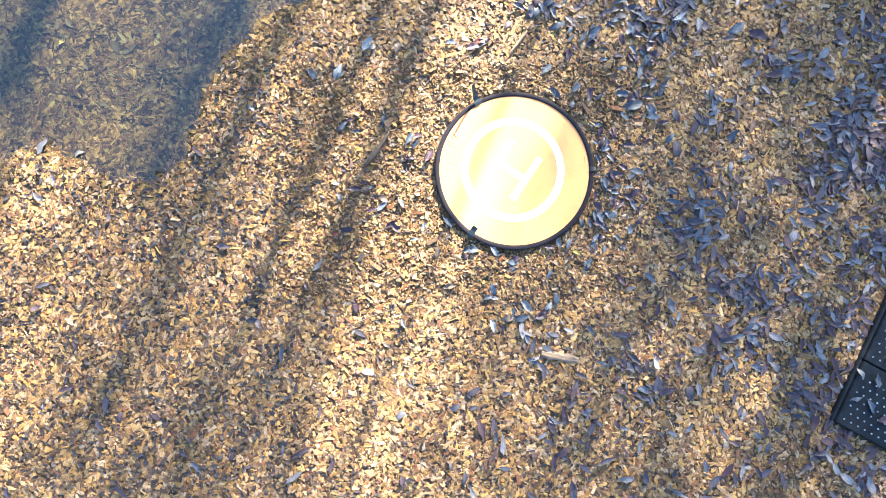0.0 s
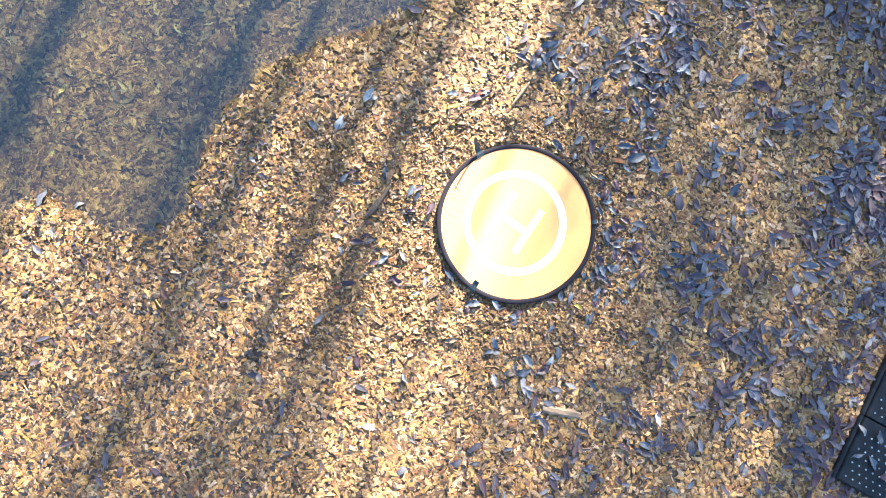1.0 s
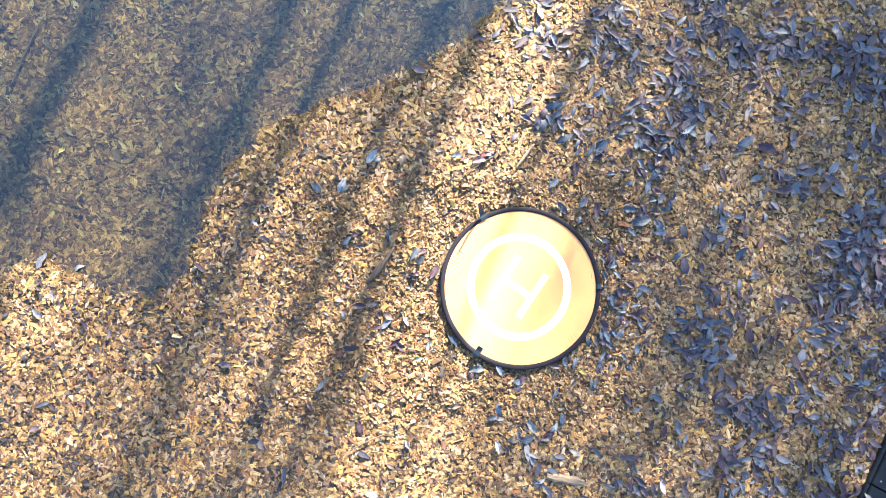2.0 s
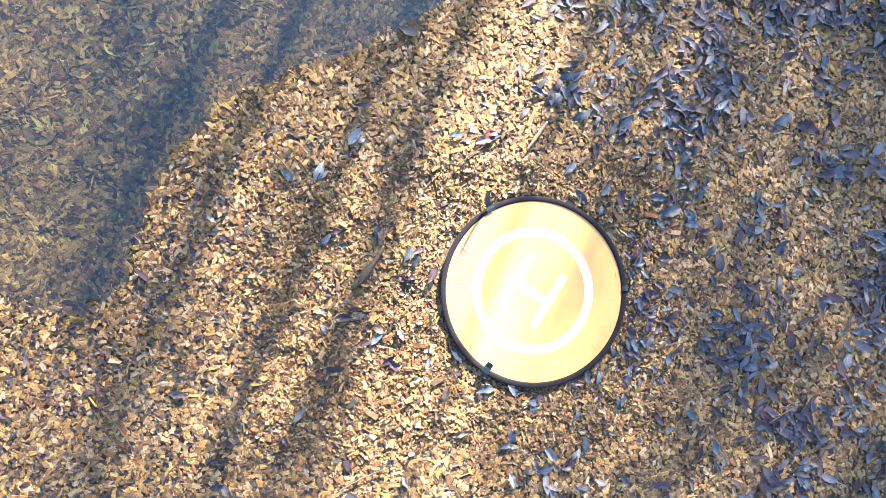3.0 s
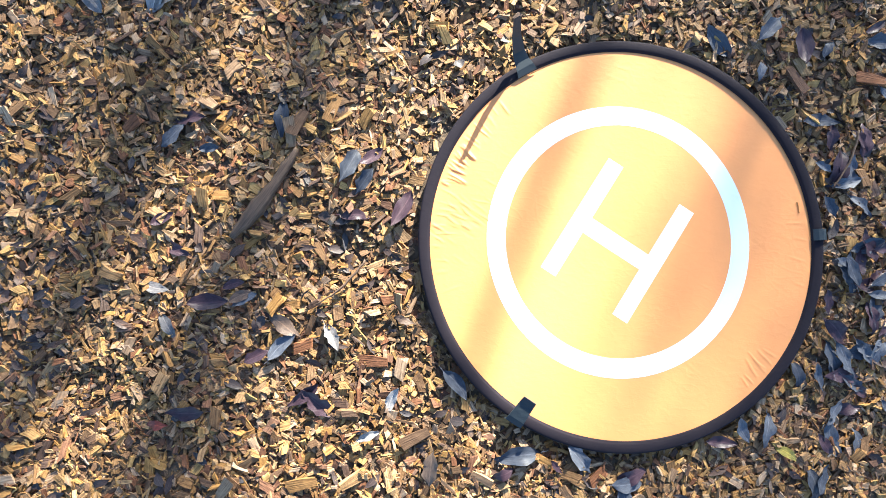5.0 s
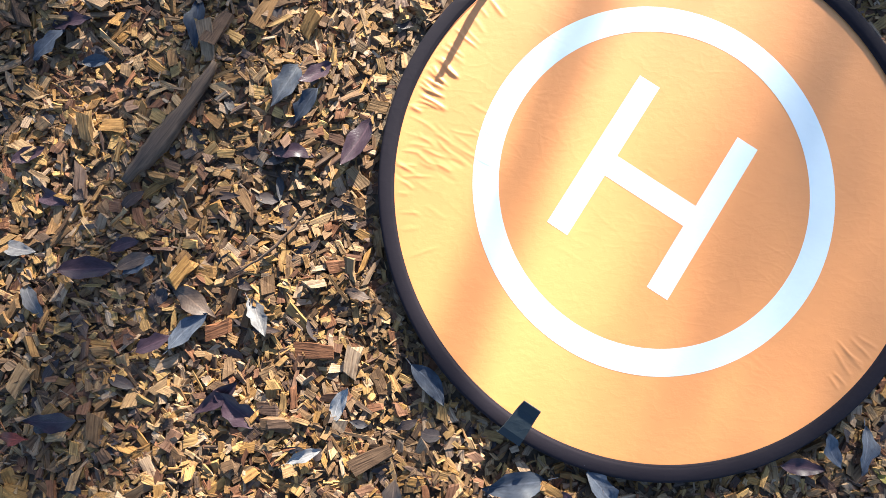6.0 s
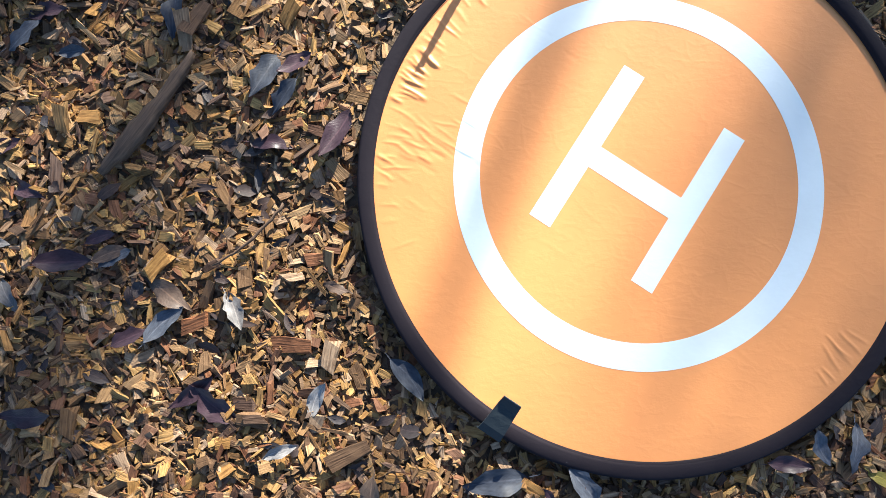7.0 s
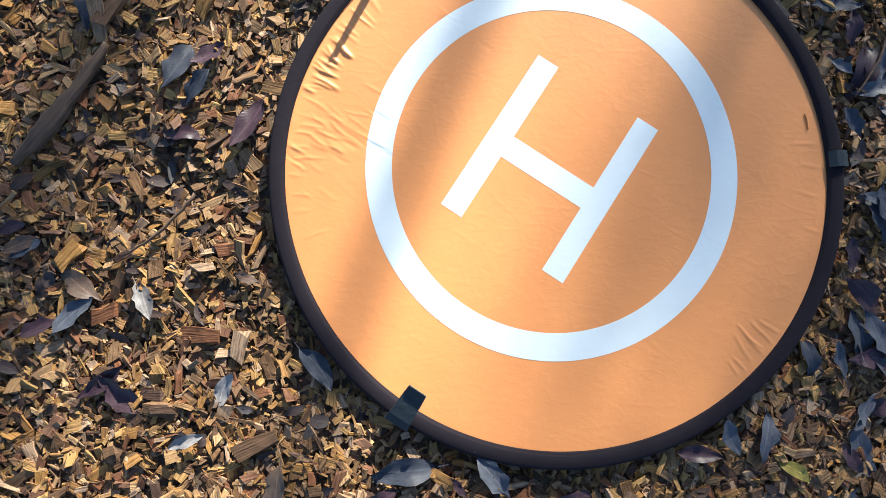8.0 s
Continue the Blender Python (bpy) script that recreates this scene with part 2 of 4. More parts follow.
stud_mat, nt, b = mat("worn_stud")
tc = nt.nodes.new("ShaderNodeTexCoord")
n1 = noise_of(nt, tc.outputs["Object"], 40.0, 3.0)
nt.links.new(ramp(nt, n1, [(0.35, (0.10, 0.11, 0.13)), (0.65, (0.36, 0.38, 0.40))]), b.inputs["Base Color"])
b.inputs["Roughness"].default_value = 0.35


# ---- mesh helpers ----
def part(name, bm, material, parent=None, label="", smooth=False):
    me = bpy.data.meshes.new(name)
    bm.to_mesh(me)
    bm.free()
    if smooth:
        me.shade_smooth()
    me.materials.append(material)
    ob = new(name, me)
    if parent:
        ob.parent = parent
    if label:
        ob["label"] = label
    return ob


def mesh_of(name, verts, quads, material, uvs=None):
    """One mesh from arrays of vertices and quads."""
    me = bpy.data.meshes.new(name)
    verts, quads = np.asarray(verts, np.float32), np.asarray(quads, np.int32)
    me.vertices.add(len(verts))
    me.vertices.foreach_set("co", verts.ravel())
    me.loops.add(quads.size)
    me.loops.foreach_set("vertex_index", quads.ravel())
    me.polygons.add(len(quads))
    me.polygons.foreach_set("loop_start", np.arange(0, quads.size, 4, dtype=np.int32))
    if uvs is not None:
        layer = me.uv_layers.new(name="UVMap")
        layer.uv.foreach_set("vector", np.asarray(uvs, np.float32).ravel())
    me.update(calc_edges=True)
    me.shade_flat()
    me.materials.append(material)
    return me


rng = np.random.default_rng(7)


def lattice(seed, size=64):
    return np.random.default_rng(seed).random((size, size))


LATTICES = [lattice(s) for s in range(6)]


def value_noise(x, y, scale, which=0):
    """Smooth noise from 0 to 1 with features of that many metres."""
    g = LATTICES[which]
    u, v = np.asarray(x) / scale + 17.3, np.asarray(y) / scale + 9.1
    i, j = np.floor(u).astype(int), np.floor(v).astype(int)
    a, c = u - i, v - j
    a, c = a * a * (3 - 2 * a), c * c * (3 - 2 * c)
    i, j = i % 64, j % 64
    i2, j2 = (i + 1) % 64, (j + 1) % 64
    return (g[i, j] * (1 - a) + g[i2, j] * a) * (1 - c) + (g[i, j2] * (1 - a) + g[i2, j2] * a) * c


SHORE_X = (-4.0, -2.43, -2.2, -1.95, -1.75, -1.55, -1.46, -1.32, -1.1, -0.9, -0.6, -0.34, -0.1, 0.1, 0.5, 2.0)
SHORE_Y = (0.2, 0.08, 0.13, 0.02, 0.0, 0.12, 0.42, 0.65, 0.82, 0.91, 1.04, 1.18, 1.32, 1.45, 1.9, 3.2)
WATER_Z = -0.010


def over_shore(x, y):
    """How far a place lies beyond the shore, into the puddle."""
    low = y - np.interp(x, SHORE_X, SHORE_Y)
    high = 2.9 - 0.12 * (x + 1.5) ** 2 - y
    round_end = 1.4 - 0.6 * np.hypot(np.minimum(x + 2.2, 0.0) * 1.2, y - 1.2)
    return np.clip(np.minimum(np.minimum(low, high), np.where(x < -2.2, round_end, 9.0)), -3.0, 0.6)


def ground_z(x, y):
    """The mean height of the bed of chips."""
    roll = (value_noise(x, y, 0.42, 1) - 0.5) * 0.022 + (value_noise(x, y, 0.11, 2) - 0.5) * 0.016
    r = np.hypot(x, y)
    flat = np.clip((r - 0.36) / 0.12, 0.0, 1.0)
    dip = np.clip((over_shore(x, y) + 0.10) * 0.17, 0.0, 0.055)
    return roll * (0.25 + 0.75 * flat) - 0.004 * (1 - flat) - dip


# ---- ground ----
def ground_sheet():
    xs = np.concatenate([[-900, -60, -12], np.linspace(-4.6, 2.8, 149), [8, 60, 900]])
    ys = np.concatenate([[-900, -60, -8], np.linspace(-2.4, 3.8, 125), [10, 60, 900]])
    X, Y = np.meshgrid(xs, ys, indexing="ij")
    Z = ground_z(X, Y) - np.where(over_shore(X, Y) > 0.08, 0.0035, 0.006)
    nx, ny = X.shape
    idx = np.arange(nx * ny).reshape(nx, ny)
    quads = np.stack([idx[:-1, :-1], idx[1:, :-1], idx[1:, 1:], idx[:-1, 1:]], -1).reshape(-1, 4)
    me = mesh_of("ground", np.stack([X, Y, Z], -1).reshape(-1, 3), quads, soil_mat)
    me.shade_smooth()
    me.materials.append(mulch_mat)
    mx, my = (X[:-1, :-1] + X[1:, 1:]) / 2, (Y[:-1, :-1] + Y[1:, 1:]) / 2
    beyond = ((mx < -2.57) | (mx > 1.86) | (my < -1.68) | (my > 1.48))
    me.polygons.foreach_set("material_index", beyond.reshape(-1).astype(np.int32))
    return tagged(new("ground", me), "dark damp soil under a bed of wood chips", "ground", kind="structure")


ground_sheet()


# ---- wood chips ----
def chip_arrays(x, y, z, length, width, thick, sections, seed, spread=1.0, upright=0.04):
    """Split pieces of wood: vertices, quads and texture coordinates."""
    r = np.random.default_rng(seed)
    n = len(x)
    tx = np.linspace(-0.5, 0.5, sections)
    corner = np.array([(-0.5, -0.5), (0.5, -0.5), (0.5, 0.5), (-0.5, 0.5)])
    P = np.zeros((n, sections, 4, 3))
    skew, taper, twist = r.normal(0, 0.17, n), r.normal(0, 0.15, n), r.normal(0, 0.10, n)
    for s in range(sections):
        wscale = 1 + taper * tx[s] * 1.4
        bow = 0.03 * r.normal(0, 1, n) if 0 < s < sections - 1 else np.zeros(n)
        a = twist * tx[s]
        for c in range(4):
            yy = corner[c, 0] * wscale + r.normal(0, 0.085, n)
            zz = corner[c, 1] * (1 + r.normal(0, 0.20, n)) + bow
            yy, zz = yy * width, zz * thick
            yy, zz = yy * np.cos(a) - zz * np.sin(a), yy * np.sin(a) + zz * np.cos(a)
            P[:, s, c, 0] = (tx[s] + (skew * corner[c, 0] if s in (0, sections - 1) else 0) + r.normal(0, 0.085, n)) * length
            P[:, s, c, 1], P[:, s, c, 2] = yy, zz
    yaw = r.uniform(0, 2 * np.pi, n)
    pitch = r.normal(0, 0.095, n) * spread
    rolls = np.where(r.random(n) < upright, r.normal(1.2, 0.35, n), r.normal(0, 0.110, n)) * spread
    cy, sy, cp, sp, cr, sr = np.cos(yaw), np.sin(yaw), np.cos(pitch), np.sin(pitch), np.cos(rolls), np.sin(rolls)
    R = np.empty((n, 3, 3))
    R[:, 0] = np.stack([cy * cp, cy * sp * sr - sy * cr, cy * sp * cr + sy * sr], -1)
    R[:, 1] = np.stack([sy * cp, sy * sp * sr + cy * cr, sy * sp * cr - cy * sr], -1)
    R[:, 2] = np.stack([-sp, cp * sr, cp * cr], -1)
    V = np.einsum("nij,nkj->nki", R, P.reshape(n, -1, 3)) + np.stack([x, y, z], -1)[:, None]
    faces, uv = [], []
    side = [(0, 1), (1, 2), (2, 3), (3, 0)]
    for s in range(sections - 1):
        for a, c in side:
            faces.append((s * 4 + a, (s + 1) * 4 + a, (s + 1) * 4 + c, s * 4 + c)[::-1])
            uv.append(("side", s, a, c))
    last = (sections - 1) * 4
    faces += [(0, 1, 2, 3)[::-1], (last, last + 1, last + 2, last + 3)]
    uv += [("end",)] * 2
    if sections == 2:  # the underside lies on the bed
        faces, uv = faces[1:], uv[1:]
    faces = np.array(faces)
    Q = (faces[None] + (np.arange(n) * sections * 4)[:, None, None]).reshape(-1, 4)
    # along the grain in metres, across it in metres, with its own place on the texture
    U = np.zeros((n, len(faces), 4, 2))
    off = r.uniform(0, 20, (n, 1, 1))
    loc = P.reshape(n, -1, 3)
    for f in range(len(faces)):
        p = loc[:, faces[f]]
        if uv[f][0] == "side":
            flat = uv[f][2] in (0, 2)
            U[:, f, :, 0] = p[:, :, 0]
            U[:, f, :, 1] = p[:, :, 1] if flat else p[:, :, 2]
        else:
            U[:, f, :, 0] = p[:, :, 2] * 6
            U[:, f, :, 1] = p[:, :, 1]
    U += off[..., None] if off.ndim == 3 else off
    return V.reshape(-1, 3), Q, U.reshape(-1, 2)


def scatter(n, x0, x1, y0, y1, seed):
    r = np.random.default_rng(seed)
    return r.uniform(x0, x1, n), r.uniform(y0, y1, n)


NEAR = (-1.12, 0.54, -0.62, 0.52)


def chip_sizes(n, seed, size=0.0150, vary=0.42, slim=-0.82, slivers=0.26):
    r = np.random.default_rng(seed)
    length = np.clip(size * np.exp(r.normal(0, vary, n)), 0.005, 0.042)
    width = np.clip(length * np.exp(r.normal(slim, 0.34, n)), 0.0022, 0.015)
    sliver = r.random(n) < slivers
    width = np.where(sliver, width * 0.38, width)
    length = np.where(sliver, length * 1.15, length)
    thick = np.clip(width * r.uniform(0.22, 0.60, n), 0.0012, 0.0056)
    return length, width, thick


def chip_bed(name, x, y, seed, sections, material, low, high, label, spread=1.0, flat=1.0, size=0.0150, rough=0.012, vary=0.42, upright=0.03, slim=-0.82, slivers=0.26):
    r = np.random.default_rng(seed + 50)
    length, width, thick = chip_sizes(len(x), seed, size, vary, slim, slivers)
    z = ground_z(x, y) + r.uniform(low, high, len(x)) + (value_noise(x, y, 0.045, 3) - 0.5) * rough
    z -= 0.009 * np.clip((0.40 - np.hypot(x, y)) / 0.03, 0, 1)
    V, Q, U = chip_arrays(x, y, z, length, width, thick * flat, sections, seed + 90, spread, upright)
    me = mesh_of(name, V, Q, material, U)
    return tagged(new(name, me), label, "wood chips", kind="stuff")


def outside_pad(x, y, r=0.335):
    return np.hypot(x, y) > r


x, y = scatter(47000, *NEAR, 1)
keep = outside_pad(x, y)
chip_bed("wood_chips", x[keep], y[keep], 11, 3, chip_mat, -0.006, 0.004, "loose golden-brown wood chip mulch around the landing pad", 1.9, size=0.0128, upright=0.08)
x, y = scatter(26000, *NEAR, 3)
keep = outside_pad(x, y)
chip_bed("wood_chips", x[keep], y[keep], 41, 2, chip_mat, -0.018, -0.006, "lower layer of brown wood chip mulch around the landing pad", size=0.0135)
x, y = scatter(148000, -2.62, 1.90, -1.72, 1.52, 2)
edge = np.minimum(np.minimum(x + 2.62, 1.90 - x), np.minimum(y + 1.72, 1.52 - y)) / 0.16
thin = np.random.default_rng(8).random(len(x)) < edge
x, y = x[thin], y[thin]
across, along = (x - 1.432) * 0.876 - (y + 1.165) * 0.482, (x - 1.432) * 0.482 + (y + 1.165) * 0.876
clear_of_mats = (across < -0.024) | (along < -0.012)
x, y = x[clear_of_mats], y[clear_of_mats]
inside = (x > NEAR[0]) & (x < NEAR[1]) & (y > NEAR[2]) & (y < NEAR[3])
s = over_shore(x, y) + (value_noise(x, y, 0.09, 4) - 0.5) * 0.12
soaked = s + np.random.default_rng(9).random(len(x)) ** 2.5 * 0.30 >= 0.02
dry = ~inside & ~soaked
bank = ~inside & soaked & (s < 0.02)
chip_bed("soaked_wood_chips", x[bank], y[bank], 61, 2, wet_chip_mat, -0.002, 0.002, "dark soaked wood chips along the edge of the puddle", 0.8, 0.6, 0.0180, 0.005, 0.46, 0.02)
chip_bed("wood_chips", x[dry], y[dry], 21, 2, chip_mat, -0.0025, 0.0015, "spread of golden-brown wood chip mulch, dry and sunlit in streaks", 0.85, 0.7, 0.0172, 0.005, 0.42, 0.02, -0.62, 0.16)
wet = ~inside & (s >= 0.02)
chip_bed("sunken_wood_chips", x[wet], y[wet], 31, 2, wet_chip_mat, 0.0, 0.0045, "brown soaked wood chips under clear shallow water", 0.40, 0.25, 0.0310, 0.003, 0.45, 0.0)


# ---- puddle ----
def puddle():
    """A level sheet of water cut to the hollow."""
    xs, ys = np.linspace(-4.8, 1.4, 125), np.linspace(-0.3, 3.1, 69)
    X, Y = np.meshgrid(xs, ys, indexing="ij")
    inside = over_shore(X, Y) > -0.10
    idx = np.arange(X.size).reshape(X.shape)
    cell = inside[:-1, :-1] & inside[1:, :-1] & inside[1:, 1:] & inside[:-1, 1:]
    quads = np.stack([idx[:-1, :-1], idx[1:, :-1], idx[1:, 1:], idx[:-1, 1:]], -1)[cell]
    used = np.unique(quads)
    remap = np.zeros(X.size, int)
    remap[used] = np.arange(len(used))
    V = np.stack([X.ravel(), Y.ravel(), np.full(X.size, WATER_Z)], -1)[used]
    ob = new("water", mesh_of("water", V, remap[quads], water_mat))
    return tagged(ob, "clear shallow puddle over soaked chips, reflecting blue sky", "puddle", kind="structure")


puddle()


# ---- leaves ----
def leaf_arrays(seed, rows=8):
    """A lance-shaped leaf of length 1 along x: folded at the midrib and curled."""
    r = np.random.default_rng(seed)
    t = np.linspace(0, 1, rows + 1)
    half = (0.125 + 0.085 * r.random()) * np.sin(np.pi * t ** 0.85) ** 0.85 + 0.006
    fold, curl, twist = r.uniform(0.05, 0.6), r.normal(0, 0.6), r.normal(0, 0.6)
    sway, lobes = r.uniform(0.02, 0.09), r.uniform(9, 22)
    half = half * (1 + 0.16 * np.sin(t * lobes + seed) * (r.random() < 0.6))
    if seed % 3 == 2:
        half = np.where(t > 0.7, half * np.clip(0.85 - (t - 0.7) * 1.2, 0.3, 1), half)
    V, UV = [], []
    for i, a in enumerate(t):
        cz = curl * (a - 0.5) ** 2 * 0.6
        edge = 0.05 * math.sin(a * 14 + seed)
        for v in (-1, -0.5, 0, 0.5, 1):
            yy = v * half[i]
            zz = abs(v) * half[i] * fold + (edge * abs(v) if abs(v) == 1 else 0)
            ang = twist * (a - 0.5)
            V.append((a - 0.5, yy * math.cos(ang) - zz * math.sin(ang) + sway * math.sin(a * 3 + seed), yy * math.sin(ang) + zz * math.cos(ang) + cz))
            UV.append((a, v))
    quads = []
    for i in range(rows):
        for k in range(4):
            quads.append((i * 5 + k, (i + 1) * 5 + k, (i + 1) * 5 + k + 1, i * 5 + k + 1))
    # the stalk, a thin strip that tapers
    b0 = len(V)
    V += [(-0.5, 0.008, 0.0), (-0.5, -0.008, 0.0), (-0.66, -0.004, 0.02), (-0.66, 0.004, 0.02)]
    UV += [(0, 0.01)] * 4
    quads.append((b0, b0 + 3, b0 + 2, b0 + 1))
    return np.array(V), np.array(quads), np.array(UV)


LEAVES = [leaf_arrays(s) for s in range(16)]


def plain_leaf(seed):
    """The same leaf with fewer faces, for the shrubs."""
    V, Q, U = leaf_arrays(seed, 4)
    keep = [i * 5 + k for i in range(5) for k in (0, 2, 4)]
    quads = [(i * 3 + k, (i + 1) * 3 + k, (i + 1) * 3 + k + 1, i * 3 + k + 1) for i in range(4) for k in range(2)]
    return V[keep], np.array(quads), U[keep]


PLAIN_LEAVES = [plain_leaf(s) for s in range(10)]
leaf_meshes = {}


def fallen_leaf(x, y, turn, length, kind, lift=0.013, seed=0):
    """One leaf lying on the chips."""
    r = random.Random(seed * 977 + int((x + 5) * 1000) + int((y + 5) * 7000))
    which = r.randrange(16)
    if (kind, which) not in leaf_meshes:
        V, Q, U = LEAVES[which]
        me = mesh_of("fallen_leaf", V, Q, LEAF_MATS[kind], U[Q].reshape(-1, 2))
        me.shade_smooth()
        leaf_meshes[kind, which] = me
    ob = new("fallen_leaf", leaf_meshes[kind, which])
    z = float(ground_z(np.array(x), np.array(y))) + lift
    if float(over_shore(np.array(x), np.array(y))) > 0.05:
        z = float(ground_z(np.array(x), np.array(y))) + 0.004
    ob.matrix_world = pose(x, y, z, r.uniform(-16, 16), r.uniform(-12, 12), turn) @ Matrix.Diagonal((length * 1.08, length * 1.15, length, 1))
    words = {
        "slate": "fallen lance-shaped leaf, slate grey with the sky's blue mixed in, on wood chips",
        "purple": "dark purple-brown fallen leaf lying on wood chips",
        "pale": "pale grey underside of a dry fallen leaf on chips",
        "bleached": "bleached whitish curled dead leaf lying on wood chips",
        "brown": "dull brown curled fallen leaf on wood chips",
        "red": "reddish-brown fallen leaf lying among wood chips",
        "yellow": "yellow fallen leaf lying among wood chips",
    }
    return tagged(ob, words[kind], "leaf", "fallen leaves")


# beside the pad
for row in (
    (-0.498, 0.152, -122, 0.068, "slate"), (-0.457, 0.167, -145, 0.049, "purple"), (-0.471, 0.121, -130, 0.054, "slate"),
    (-0.616, -0.137, -28, 0.064, "brown"), (-0.620, -0.174, 41, 0.061, "slate"), (-0.533, -0.158, -62, 0.052, "pale"),
    (-0.584, -0.257, -149, 0.061, "purple"), (-0.206, -0.380, -170, 0.078, "slate"), (-0.095, -0.389, -55, 0.062, "slate"),
    (0.205, -0.346, -76, 0.046, "slate"), (0.395, -0.179, -41, 0.068, "purple"), (0.312, -0.253, -83, 0.052, "slate"),
    (0.350, -0.256, -83, 0.049, "slate"), (0.422, -0.047, -13, 0.037, "slate"), (0.393, 0.132, -41, 0.033, "slate"),
):
    fallen_leaf(*row)
for row in (
    (0.391, 0.217, -6, 0.062, "slate"), (-0.404, 0.070, -118, 0.072, "purple"), (-0.706, -0.061, 14, 0.040, "purple"),
    (-0.686, -0.088, 22, 0.048, "slate"), (-0.665, -0.188, 20, 0.048, "purple"), (0.358, -0.378, -55, 0.040, "purple"),
    (0.283, -0.393, -38, 0.043, "yellow"), (-0.316, -0.250, -53, 0.062, "slate"), (-0.488, 0.058, -7, 0.051, "purple"),
    (-0.402, -0.132, -12, 0.040, "brown"), (0.163, -0.368, -4, 0.053, "purple"), (0.417, 0.127, -115, 0.080, "purple"),
    (0.400, 0.056, -64, 0.043, "slate"), (0.378, -0.120, -91, 0.044, "purple"), (-0.239, -0.409, -156, 0.046, "purple"),
    (-0.138, -0.399, -45, 0.030, "purple"),
):
    fallen_leaf(*row)
for row in (
    (-0.618, 0.241, -82, 0.071, "slate"), (-0.817, 0.215, 38, 0.055, "slate"), (-0.825, -0.131, -65, 0.050, "pale"),
    (-0.842, -0.060, -19, 0.042, "pale"), (-0.751, -0.092, 3, 0.066, "purple"), (-0.692, -0.083, 18, 0.046, "brown"),
    (-0.831, 0.061, 32, 0.041, "purple"), (-0.788, -0.278, 178, 0.063, "purple"), (-0.841, -0.303, 3, 0.038, "red"),
    (-0.748, 0.189, 5, 0.037, "slate"), (-0.782, 0.242, 7, 0.056, "purple"), (-0.914, -0.446, 45, 0.072, "pale"),
):
    fallen_leaf(*row)
# farther out
for row in (
    (0.169, 0.873, 27, 0.093, "slate"), (0.107, 0.775, 46, 0.101, "slate"), (0.396, 0.665, 49, 0.095, "slate"),
    (0.221, 0.713, 34, 0.099, "slate"), (-0.151, 0.642, 23, 0.073, "red"), (-0.185, 0.601, 15, 0.083, "purple"),
    (1.040, 0.160, 44, 0.076, "slate"), (1.091, 0.704, 27, 0.092, "slate"), (0.577, 0.319, 22, 0.108, "slate"),
    (0.608, 0.482, 75, 0.084, "slate"), (1.351, 0.458, 153, 0.087, "purple"), (1.185, 0.663, 169, 0.102, "purple"),
    (-1.242, 0.297, -33, 0.049, "pale"), (-2.200, 0.665, 47, 0.056, "yellow"), (-2.066, 0.083, 28, 0.057, "pale"),
):
    fallen_leaf(*row)


# bleached leaves in small heaps
for row in (
    (0.815, 0.755, 30, 0.075, "bleached"), (0.835, 0.735, -40, 0.060, "bleached"), (0.800, 0.735, 80, 0.050, "bleached"),
    (-0.700, 0.620, 55, 0.075, "bleached"), (-0.680, 0.605, 20, 0.055, "pale"), (-0.840, 0.480, 70, 0.080, "bleached"), (-0.825, 0.465, 40, 0.055, "pale"),
    (-0.470, -0.330, 20, 0.040, "bleached"), (-0.425, -0.270, 65, 0.045, "bleached"), (0.150, -0.640, 60, 0.055, "bleached"), (-0.110, -0.730, -75, 0.060, "bleached"),
    (0.530, -0.560, 15, 0.055, "bleached"), (0.640, -0.900, 100, 0.060, "bleached"), (-0.520, -0.720, -50, 0.050, "bleached"),
):
    fallen_leaf(*row)


def litter_density(x, y):
    """Leaves to a square metre: thick towards the rubber mats, thin on the far side of the pad."""
    right = np.clip((x * 0.95 - y * 0.10 + 0.20) / 1.5, 0, 1)
    mats = (x - 1.41) * 0.876 - (y + 1.17) * 0.482
    low_mats = 0.322 + np.minimum((x - 1.41) * 0.482 + (y + 1.17) * 0.876, 0.0) * 1.4
    corner = np.clip((np.minimum(mats, 0.0) + low_mats) / 0.32, 0, 1) * np.where(mats > 0.0, 0.8, 1.0)
    clump = 0.15 + 3.4 * value_noise(x, y, 0.17, 5) ** 3.2
    even = np.clip((x + 0.15) / 0.8, 0, 1)
    heaps = sum(np.exp(-((x - hx) ** 2 + (y - hy) ** 2) / hr ** 2) for hx, hy, hr in ((0.67, 0.36, 0.12), (0.80, 0.55, 0.12), (0.53, 0.38, 0.07), (0.85, 0.10, 0.10), (0.86, -0.24, 0.12), (0.10, 0.78, 0.10)))
    top = np.clip((x * 0.7 + y - 0.95) / 0.5, 0, 1)
    return (14 + (60 * even + 390 * right + 360 * top + 360 * heaps) * clump + 700 * corner) * np.where(over_shore(x, y) > 0.05, 0.0, 1.0)


def on_mats(x, y):
    across, along = (x - 1.432) * 0.876 - (y + 1.165) * 0.482, (x - 1.432) * 0.482 + (y + 1.165) * 0.876
    return across > -0.035 and along > 0.0


def by_mats(x, y):
    return 0.95 * x - 0.28 * y > 1.56


def litter(n_try, seed):
    r = np.random.default_rng(seed)
    x, y = r.uniform(-2.8, 2.1, n_try), r.uniform(-1.8, 1.7, n_try)
    dens = n_try / (4.9 * 3.5)
    return [(float(a), float(c)) for a, c, d in zip(x, y, r.random(n_try)) if d < litter_density(a, c) / dens and math.hypot(a, c) > 0.425 and not on_mats(a, c)]


